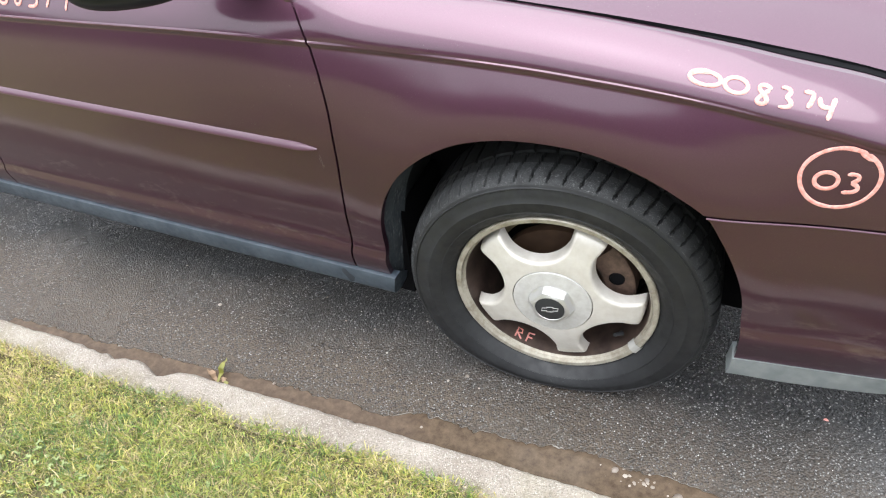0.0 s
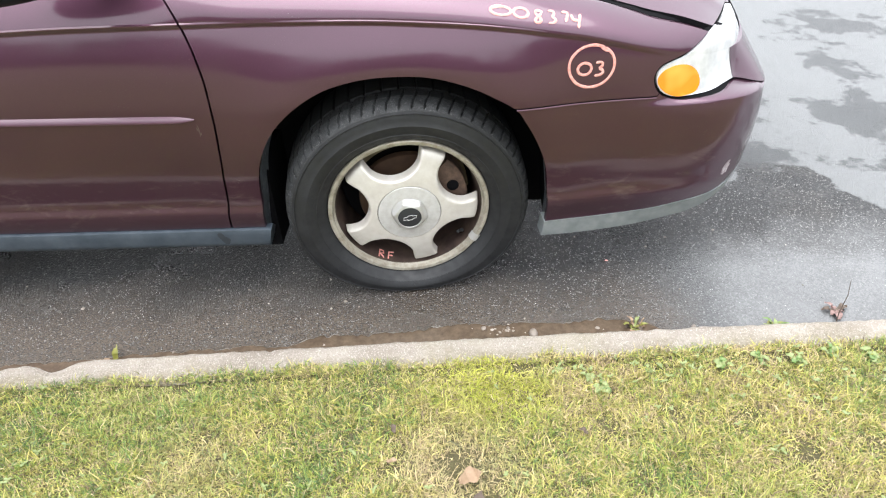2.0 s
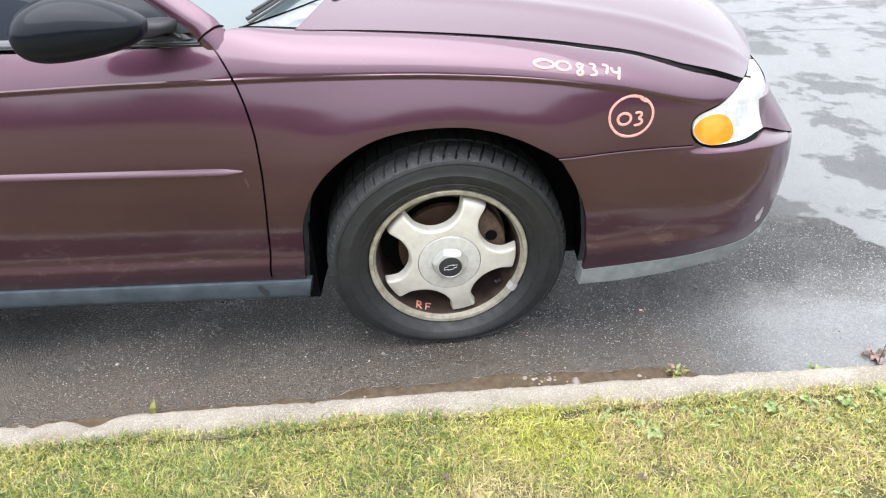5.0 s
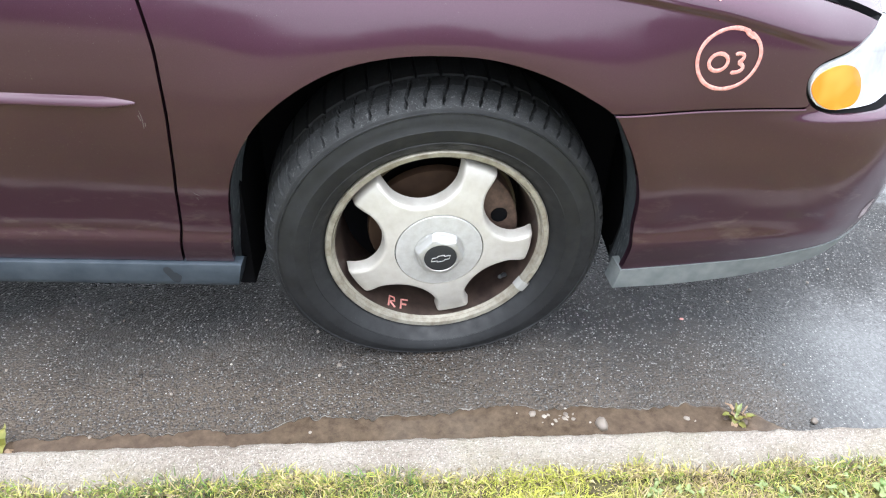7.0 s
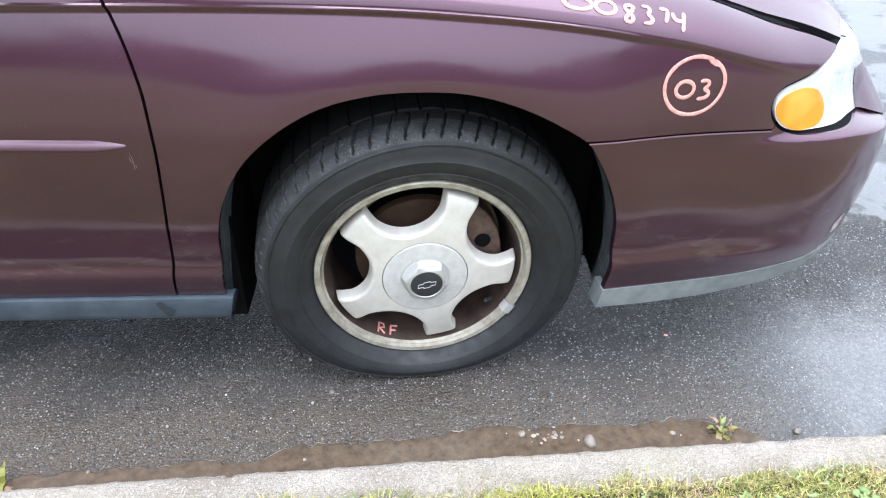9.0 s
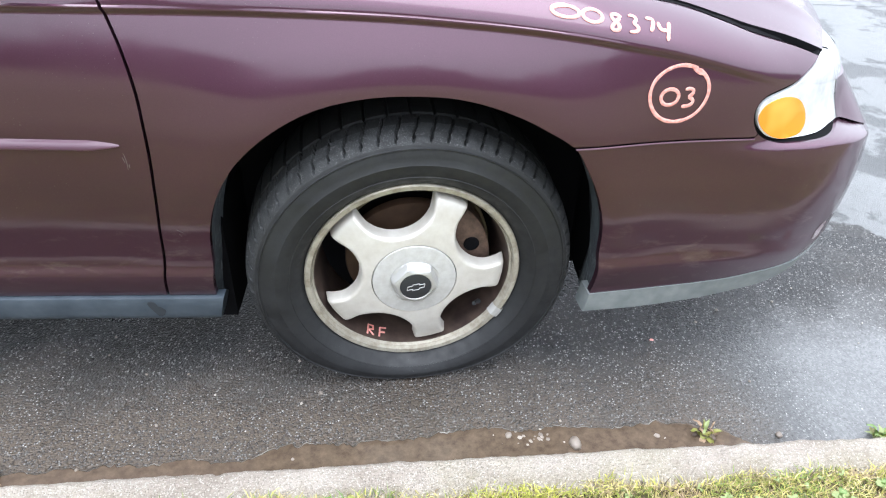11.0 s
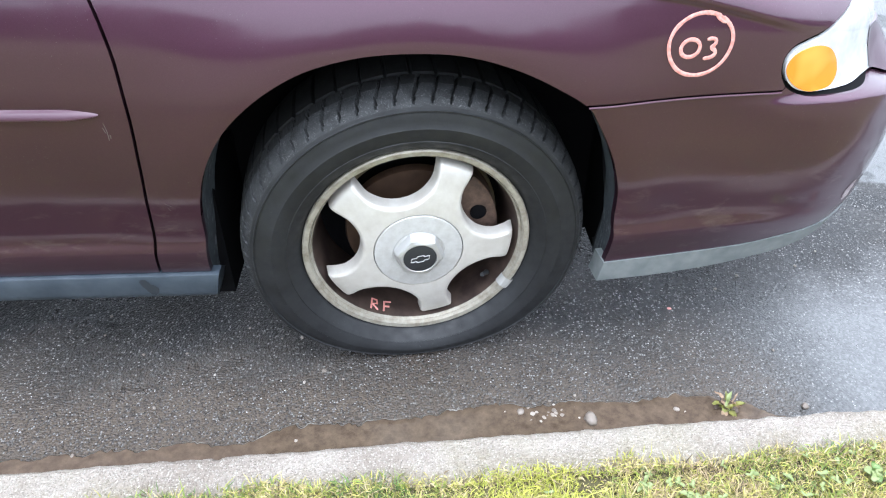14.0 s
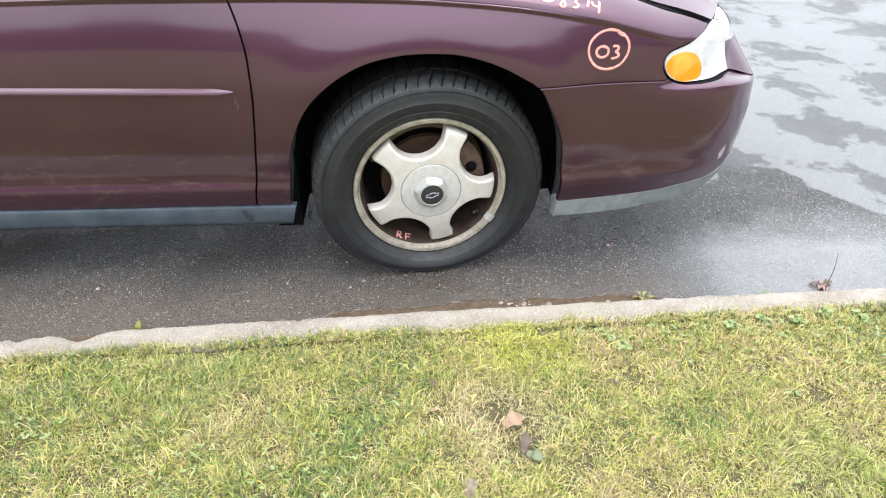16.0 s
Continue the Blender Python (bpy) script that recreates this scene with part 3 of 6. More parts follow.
def blades(name, mat, zones, seed, label, height, width, droop):
    """Blades of grass as one mesh: zones of (count, x from, x to, distance from the kerb's edge from, to)."""
    rng = np.random.default_rng(seed)
    verts, faces, base = [], [], 0
    for count, x0, x1, d0, d1 in zones:
        x = rng.uniform(x0, x1, count)
        d = d0 + (d1 - d0) * rng.uniform(0, 1, count)
        edge = np.minimum(np.minimum(x - x0, x1 - x), d1 - d) / 0.5 + 0.4 * patchy(x, d, 6)
        clump, thin = patchy(x, d, 16), patchy(x, d, 5)
        keep = (rng.uniform(0, 1, count) < 0.84 + 0.5 * clump + 0.3 * thin + 0.4 * (d < 0.28)) & (d > 0.088 + 0.022 * patchy(x, 0 * x, 9) + 0.008 * rng.normal(size=count))
        keep &= rng.uniform(0, 1, count) < np.clip(edge, 0, 1)
        for bx, by, br, most in ((0.135, -0.63, 0.085, 0.75), (0.02, -0.52, 0.05, 0.5), (0.33, -0.52, 0.05, 0.45), (-0.46, -0.58, 0.06, 0.5), (0.62, -0.66, 0.05, 0.4), (0.45, -0.37, 0.04, 0.4)):
            far = np.hypot(x - bx, kerb_y(x) - d - by) * (1 + 0.35 * clump)
            keep &= rng.uniform(0, 1, count) > most * np.exp(-(far / br) ** 2)
        x, d, clump = x[keep], d[keep], clump[keep]
        y = kerb_y(x) - d
        z = np.where(d < 0.108, KERB_TOP - 0.003, lawn_z(x, y) - 0.004)
        m = len(x)
        h = (rng.gamma(4, height / 4, m) * (1 + 0.6 * clump) + 0.005) * np.where(d < 0.15, 0.74, 1.0)
        w = rng.uniform(0.6, 1.4, m) * width
        ang = rng.uniform(0, 2 * math.pi, m)
        lean = np.clip(rng.normal(droop, 0.42, m), 0.05, 2.0)
        dx, dy = np.cos(ang), np.sin(ang)
        root = np.stack([x, y, z], 1)
        out = np.stack([dx, dy, 0 * dx], 1)
        side = rng.normal(0, 0.35, m)
        bent = out + np.stack([-dy, dx, 0 * dx], 1) * side[:, None]
        wide = np.stack([-dy, dx, 0.4 * rng.normal(size=m)], 1) * w[:, None]
        up = np.array([0, 0, 1.0])
        mid = root + out * (h * np.sin(lean * 0.55) * 0.5)[:, None] + up * (h * np.cos(lean * 0.55) * 0.5)[:, None]
        tip = mid + bent * (h * np.sin(lean * 1.25) * 0.55)[:, None] + up * (h * np.cos(lean * 1.25) * 0.55)[:, None]
        quad = np.stack([root - wide, root + wide, mid + wide * 0.85, mid - wide * 0.85, tip], 1)
        verts.append(quad.reshape(-1, 3))
        k = base + 5 * np.arange(m)
        faces.append(np.stack([k, k + 1, k + 2, k + 3, k + 3, k + 2, k + 4], 1))
        base += 5 * m
    verts, faces = np.concatenate(verts), np.concatenate(faces)
    me = bpy.data.meshes.new(name)
    me.vertices.add(len(verts))
    me.vertices.foreach_set("co", verts.ravel())
    me.loops.add(faces.size)
    me.loops.foreach_set("vertex_index", faces.ravel())
    me.polygons.add(2 * len(faces))
    starts = (7 * np.arange(len(faces)))[:, None] + np.array([0, 4])
    me.polygons.foreach_set("loop_start", starts.ravel())
    me.update(calc_edges=True)
    me.materials.append(mat)
    tagged(new(name, me), label, "grass", kind="stuff")


def build_grass():
    blades("grass", BLADE, [(560000, -1.75, 1.95, 0.07, 1.22), (30000, -2.3, 2.3, 0.085, 0.75)], 5, "short yellow-green lawn grass with mixed blades", 0.0160, 0.00092, 1.2)
    blades("broad_grass", BLADE, [(26000, -1.75, 1.95, 0.12, 1.22)], 8, "broader yellow-green blades scattered through the lawn", 0.0150, 0.0016, 1.35)
    blades("dead_grass", THATCH, [(270000, -1.75, 1.95, 0.08, 1.22), (16000, -2.3, 2.3, 0.085, 0.75)], 6, "flat tan dead grass blades between the green ones", 0.0140, 0.0010, 1.45)


build_ground()
build_kerb()
build_lawn()
build_grass()


# ---- the car ----
def spline(pts):
    """A smooth curve y(x) through points in order of x."""
    px = np.array([p[0] for p in pts], float)
    py = np.array([p[1] for p in pts], float)
    d = np.diff(py) / np.diff(px)
    m = np.zeros(len(px))
    m[0], m[-1] = d[0], d[-1]
    for i in range(1, len(px) - 1):
        a, b = px[i] - px[i - 1], px[i + 1] - px[i]
        m[i] = 0.0 if d[i - 1] * d[i] <= 0 else 3 * (a + b) / ((a + 2 * b) / d[i] + (2 * a + b) / d[i - 1])
    def f(x):
        x = np.asarray(x, float)
        i = np.clip(np.searchsorted(px, x) - 1, 0, len(px) - 2)
        h = px[i + 1] - px[i]
        t = (x - px[i]) / h
        tc = np.clip(t, 0, 1)
        y = ((2 * tc**3 - 3 * tc**2 + 1) * py[i] + (tc**3 - 2 * tc**2 + tc) * h * m[i]
             + (3 * tc**2 - 2 * tc**3) * py[i + 1] + (tc**3 - tc**2) * h * m[i + 1])
        return y + np.where(t < 0, t * h * m[0], 0) + np.where(t > 1, (t - 1) * h * m[-1], 0)
    return f


def smooth(a, b, x):
    t = np.clip((np.asarray(x, float) - a) / (b - a), 0, 1)
    return t * t * (3 - 2 * t)


# Plan of the body's widest line, from the doors round the corner to the nose's middle.
CENTRE_Y = 0.97
PLAN = [(-3.9, 0.16), (-3.4, 0.085), (-2.8, 0.06), (-2.0, 0.05), (-1.2, 0.05), (-0.5, 0.052), (0.0, 0.054), (0.3, 0.062), (0.45, 0.08),
        (0.6, 0.103), (0.7, 0.122), (0.8, 0.15), (0.88, 0.195), (0.945, 0.28), (0.99, 0.42), (1.02, 0.65), (1.03, 0.97)]
_chord = np.r_[0, np.cumsum([math.dist(a, b) for a, b in zip(PLAN, PLAN[1:])])]
_k = np.linspace(0, _chord[-1], 4000)
_plan = np.stack([spline(list(zip(_chord, [p[0] for p in PLAN])))(_k), spline(list(zip(_chord, [p[1] for p in PLAN])))(_k)], 1)
for _n in range(60):
    _plan[1:-1] = 0.25 * _plan[:-2] + 0.5 * _plan[1:-1] + 0.25 * _plan[2:]
_arc = np.r_[0, np.cumsum(np.hypot(*np.diff(_plan, axis=0).T))]
_arc -= np.interp(0.0, _plan[:, 0], _arc)          # u is 0 at the front axle
_tan = np.gradient(_plan, _arc, axis=0)
_tan /= np.hypot(*_tan.T)[:, None]
U_END = float(_arc[-1])

side_in = spline([(0.10, 0.060), (0.19, 0.040), (0.25, 0.032), (0.262, 0.0275), (0.29, 0.0185), (0.305, 0.0150), (0.316, 0.0138), (0.342, 0.0192), (0.356, 0.0196), (0.40, 0.0150), (0.45, 0.008), (0.55, 0.001), (0.62, 0.0),
                  (0.70, 0.006), (0.76, 0.016), (0.80, 0.026), (0.84, 0.038), (0.9, 0.06)])
front_in = spline([(0.10, 0.07), (0.19, 0.030), (0.245, 0.006), (0.30, -0.014), (0.335, -0.024), (0.36, -0.027), (0.40, -0.033), (0.48, -0.038), (0.55, -0.034), (0.585, -0.026),
                   (0.60, -0.018), (0.64, -0.002), (0.70, 0.012), (0.76, 0.035)])
crease_z = spline([(-3.9, 0.80), (-2.0, 0.825), (-1.2, 0.836), (-1.0, 0.840), (-0.75, 0.844), (-0.4, 0.8425), (-0.2, 0.840), (-0.05, 0.836), (0.1, 0.8265), (0.2, 0.817), (0.3, 0.804), (0.4, 0.786), (0.46, 0.774), (0.62, 0.7295), (0.7, 0.706), (0.85, 0.68), (1.8, 0.60)])
gap_z = spline([(-3.9, 0.93), (-1.0, 0.935), (-0.5, 0.945), (-0.355, 0.931), (-0.1, 0.917), (0.1, 0.900), (0.3, 0.872), (0.5, 0.833), (0.65, 0.790), (0.75, 0.768), (0.85, 0.745), (0.95, 0.725), (1.8, 0.69)])
gap_in = spline([(-3.9, 0.10), (-1.0, 0.088), (-0.60, 0.092), (-0.355, 0.128), (0.0, 0.135), (0.4, 0.135), (0.7, 0.12), (0.83, 0.10), (1.8, 0.08)])
UPPER = 0.14                                       # length of the band above the crease in the v direction


def body(u, v, out=0.0):
    """A point of the car's flank and front: u along the plan, v is the height up to the shoulder crease and runs on over the band above it."""
    u, v = np.broadcast_arrays(np.asarray(u, float), np.asarray(v, float))
    zc = crease_z(u)
    k = smooth(0.45, 0.95, u)
    step = 0.0062 * (1 - smooth(0.50, 0.72, u))     # the ridge over the shoulder line
    low = np.minimum(v, zc)
    d = np.hypot(u, low - 0.30)
    ins = side_in(low) * (1 - k) + front_in(low) * k
    shelf = 0.582 - 0.045 * smooth(0.80, 1.2, u)     # the bumper's top in front of the lamp
    ins = ins + 0.056 * smooth(shelf, shelf + 0.02, low) * smooth(0.60, 0.95, u)
    ins = ins * np.where(low > 0.62, 1 - 0.16 * (1 - smooth(-0.75, -0.30, u)), 1.0)
    ins = ins - 0.011 * np.exp(-((d - 0.424) / np.where(d < 0.424, 0.055, 0.105)) ** 2) * smooth(0.25, 0.45, low)
    w = np.clip((v - zc) / UPPER, 0, 1)
    ins = ins - step * smooth(zc - 0.0125, zc - 0.0005, v)      # the ridge stands out over the flank
    top = gap_in(u)
    at = side_in(zc) * (1 - k) + front_in(zc) * k + 0.056 * smooth(shelf, shelf + 0.02, zc) * smooth(0.60, 0.95, u)
    rise = 1 - (1 - w) ** 1.55
    ins = np.where(v > zc, at + (top - at) * w ** (1.0 + 0.65 * smooth(-0.62, -0.42, u)) - step * (1 - smooth(0.03, 0.7, w)), ins)
    z = np.where(v > zc, zc + (gap_z(u) - zc) * rise, v)
    ins = ins - out
    x, y = np.interp(u, _arc, _plan[:, 0]), np.interp(u, _arc, _plan[:, 1])
    tx, ty = np.interp(u, _arc, _tan[:, 0]), np.interp(u, _arc, _tan[:, 1])
    return np.stack([x - ty * ins, y + tx * ins, z], -1)


ARCH = (-0.01, 0.31)
_arch_r = spline([(-0.30, 0.410), (-0.02, 0.396), (0.12, 0.394), (0.30, 0.400), (0.51, 0.408), (0.68, 0.417), (0.78, 0.424), (0.95, 0.415), (1.18, 0.407), (1.38, 0.403), (1.57, 0.3995),
                  (1.8, 0.403), (2.05, 0.410), (2.4, 0.413), (2.6, 0.409), (2.85, 0.399), (3.05, 0.393), (3.28, 0.405), (3.5, 0.425)])


def outside_arch(u, v):
    a = np.arctan2(v - ARCH[1], u - ARCH[0])
    a = np.where(a < -1.2, a + 2 * math.pi, a)
    return np.hypot(u - ARCH[0], v - ARCH[1]) - _arch_r(np.clip(a, -0.4, 3.55))


_door_u = spline([(0.10, -0.520), (0.26, -0.508), (0.35, -0.495), (0.43, -0.485), (0.52, -0.475), (0.62, -0.469), (0.69, -0.470), (0.76, -0.480), (0.84, -0.504), (0.886, -0.527), (0.93, -0.555), (0.99, -0.60)])
_seam_v = spline([(0.2, 0.612), (0.29, 0.6135), (0.38, 0.615), (0.47, 0.614), (0.60, 0.611), (0.648, 0.609), (0.67, 0.640), (0.80, 0.650), (0.88, 0.70), (0.95, 0.745), (1.1, 0.765), (1.3, 0.775), (1.7, 0.78)])
_hood_v = spline([(-0.75, 0.985), (-0.352, 0.978), (-0.15, 0.966), (0.0, 0.956), (0.17, 0.939), (0.32, 0.919), (0.40, 0.903), (0.49, 0.885), (0.60, 0.847), (0.66, 0.821), (0.75, 0.790), (0.82, 0.762), (1.0, 0.70)])
LAMP = [(0.641, 0.652), (0.645, 0.670), (0.660, 0.683), (0.690, 0.6905), (0.725, 0.698), (0.752, 0.713), (0.780, 0.731), (0.808, 0.752), (0.838, 0.773), (0.868, 0.790), (0.92, 0.79), (1.0, 0.79), (1.1, 0.785), (1.2, 0.772),
        (1.23, 0.70), (1.21, 0.60), (1.12, 0.572), (1.02, 0.586), (0.94, 0.594), (0.89, 0.597), (0.833, 0.5965), (0.790, 0.596), (0.745, 0.597), (0.702, 0.600), (0.668, 0.612), (0.648, 0.631)]


def rounded_outline(poly, n=8):
    """A closed smooth outline through the corners."""
    p = np.array(poly, float)
    t = np.linspace(0, 1, n, endpoint=False)[:, None]
    rows = []
    for i in range(len(p)):
        a, b, c, d = p[i - 1], p[i], p[(i + 1) % len(p)], p[(i + 2) % len(p)]
        rows.append(0.5 * (2 * b + (c - a) * t + (2 * a - 5 * b + 4 * c - d) * t**2 + (3 * b - a - 3 * c + d) * t**3))
    return np.concatenate(rows)


LAMP_LINE = rounded_outline(LAMP)


def inside(poly, u, v):
    """Signed distance to a closed outline, positive within."""
    u, v = np.asarray(u, float), np.asarray(v, float)
    a, b = poly, np.roll(poly, -1, 0)
    best, odd = np.full(u.shape, 9.0), np.zeros(u.shape, bool)
    for (ax, ay), (bx, by) in zip(a, b):
        k = np.clip(((u - ax) * (bx - ax) + (v - ay) * (by - ay)) / ((bx - ax) ** 2 + (by - ay) ** 2 + 1e-12), 0, 1)
        best = np.minimum(best, np.hypot(u - ax - k * (bx - ax), v - ay - k * (by - ay)))
        if ay != by:
            odd ^= ((ay > v) != (by > v)) & (u < (bx - ax) * (v - ay) / (by - ay) + ax)
    return np.where(odd, best, -best)


def panel(name, rules, u0, u1, v0, v1, mat, parent, label="", du=0.012, out=0.0, depth=0.016, mirror=False):
    """A sheet of the body's surface where all rules are positive, with edges turned inwards."""
    us = np.linspace(u0, u1, max(2, int(round((u1 - u0) / du)) + 1))
    rows = []
    for u in us:
        zc = float(crease_z(u))
        marks = [(v0 + (zc - 0.034 - v0) * k / 46) for k in range(46)] if v0 < zc - 0.034 else []
        if v0 < 0.3:
            marks = sorted(marks + [0.300 + 0.0051 * k for k in range(13)] + [0.5683 + 0.0033 * k for k in range(12)])
        marks += [zc - 0.034 + 0.002 * k for k in range(20)]
        marks += [zc + 0.006 + (UPPER + 0.02) * k / 15 for k in range(16)]
        rows.append(marks)
    n = min(len(r) for r in rows)
    vv = np.array([r[:n] for r in rows])
    uu = np.repeat(us[:, None], n, 1)
    vals = [rule(uu, vv) for rule in rules] + [v1 - vv, vv - v0]
    every = list(rules) + [lambda a, b: v1 - b, lambda a, b: b - v0]
    low = np.minimum.reduce(vals)
    points, faces, at = [], [], {}

    def vert(p):
        key = (round(p[0], 5), round(p[1], 5))
        if key not in at:
            at[key] = len(points)
            points.append((p[0], p[1]))
        return at[key]

    for i in range(len(us) - 1):
        for j in range(n - 1):
            ring = [(i, j), (i + 1, j), (i + 1, j + 1), (i, j + 1)]
            lows = [low[k] for k in ring]
            if max(lows) <= 0 and all(max(val[k] for k in ring) <= 0 for val in vals if min(val[k] for k in ring) <= 0):
                continue
            poly = [(float(uu[k]), float(vv[k])) for k in ring]
            if min(lows) <= 0:
                for rule, val in zip(every, vals):
                    if min(val[k] for k in ring) > 0.02:
                        continue
                    f = [float(rule(np.float64(p[0]), np.float64(p[1]))) for p in poly]
                    cut = []
                    for a in range(len(poly)):
                        b = (a + 1) % len(poly)
                        if f[a] > 0:
                            cut.append(poly[a])
                        if (f[a] > 0) != (f[b] > 0):
                            k = f[a] / (f[a] - f[b])
                            cut.append((poly[a][0] + k * (poly[b][0] - poly[a][0]), poly[a][1] + k * (poly[b][1] - poly[a][1])))
                    poly = cut
                    if len(poly) < 3:
                        break
            if len(poly) >= 3:
                face = []
                for p in poly:
                    q = vert(p)
                    if q not in face:
                        face.append(q)
                if len(face) >= 3:
                    faces.append(tuple(face))
    pts = np.array(points)
    xyz = body(pts[:, 0], pts[:, 1], out)
    sides = collections.Counter()
    for f in faces:
        for a, b in zip(f, f[1:] + f[:1]):
            sides[(a, b)] += 1
    rim = [(a, b) for (a, b) in sides if (b, a) not in sides]
    # rolled edge: a short bevel, then the turned-in flange
    inner = body(pts[:, 0], pts[:, 1], out - depth)
    verts, more, made = [xyz], [], {}
    extra = []

    def edge_vert(k, which):
        if (k, which) not in made:
            made[(k, which)] = len(xyz) + len(extra)
            extra.append(xyz[k] if which == 0 else inner[k])
        return made[(k, which)]

    for a, b in rim:
        more.append((edge_vert(b, 0), edge_vert(a, 0), edge_vert(a, 1), edge_vert(b, 1)))
    if extra:
        verts.append(np.array(extra))
    verts = np.concatenate(verts)
    faces = faces + more
    if mirror:
        verts = verts * (1, -1, 1) + (0, 2 * CENTRE_Y, 0)
        faces = [f[::-1] for f in faces]
    return mesh_object(name, verts, faces, mat, parent, label)


GAP = 0.0028


def ribbon(lines, width, lift=0.0012, thick=0.0008, closed=False):
    """Painted strokes that lie on the flank: lines of (u, v)."""
    pieces = []
    for line in lines:
        p = np.array(line, float)
        seg = np.r_[0, np.cumsum(np.hypot(*np.diff(p, axis=0).T))]
        n = max(6, int(seg[-1] / 0.004))
        k = np.linspace(0, seg[-1], n)
        # smooth the hand's corners a little
        q = np.stack([np.interp(k, seg, p[:, 0]), np.interp(k, seg, p[:, 1])], 1)
        for _ in range(3):
            q[1:-1] = 0.25 * q[:-2] + 0.5 * q[1:-1] + 0.25 * q[2:]
        t = np.gradient(q, axis=0)
        t /= np.hypot(*t.T)[:, None] + 1e-9
        nrm = np.stack([-t[:, 1], t[:, 0]], 1)
        w = width * 0.5 * (1 + 0.22 * np.array([wobble(a * 40, b * 40, 2.0, 4.0) for a, b in q]))
        taper = np.minimum(1, np.minimum(k, k[-1] - k) / (width * 0.45) + 0.45)
        offs = np.array([-1, -0.6, 0.0, 0.6, 1])
        lifts = np.array([0, 1, 1, 1, 0]) * thick + lift
        grid = np.stack([body(q[:, 0] + nrm[:, 0] * o * w * taper, q[:, 1] + nrm[:, 1] * o * w * taper, l) for o, l in zip(offs, lifts)], 1)
        pieces.append(sheet(grid, flip=True))
    return joined(pieces)


def glyph(rows, u0, v0, w, h, tilt=0.0):
    return [[(u0 + w * x - 0 * y, v0 + h * y + tilt * w * x) for x, y in row] for row in rows]


def loop(cx, cy, rx, ry, a0=0.3, a1=6.9, n=26):
    return [(cx + rx * math.cos(a0 + (a1 - a0) * k / n), cy + ry * math.sin(a0 + (a1 - a0) * k / n)) for k in range(n + 1)]


DIGITS = {
    "0": [loop(0.5, 0.5, 0.5, 0.5)],
    "8": [[(0.95, 0.82), (0.6, 1.0), (0.25, 0.85), (0.4, 0.62), (0.75, 0.42), (0.75, 0.1), (0.4, 0.0), (0.2, 0.18), (0.45, 0.45), (0.75, 0.65), (0.85, 0.8)]],
    "3": [[(0.2, 0.92), (0.6, 1.0), (0.85, 0.85), (0.75, 0.62), (0.4, 0.52), (0.8, 0.42), (0.9, 0.2), (0.6, 0.02), (0.1, 0.02)]],
    "7": [[(0.1, 0.85), (0.75, 0.9), (0.6, 0.5), (0.35, 0.05)]],
    "4": [[(0.15, 0.98), (0.1, 0.6), (0.4, 0.5), (0.8, 0.6)], [(0.95, 1.05), (0.75, 0.5), (0.6, 0.0)]],
}


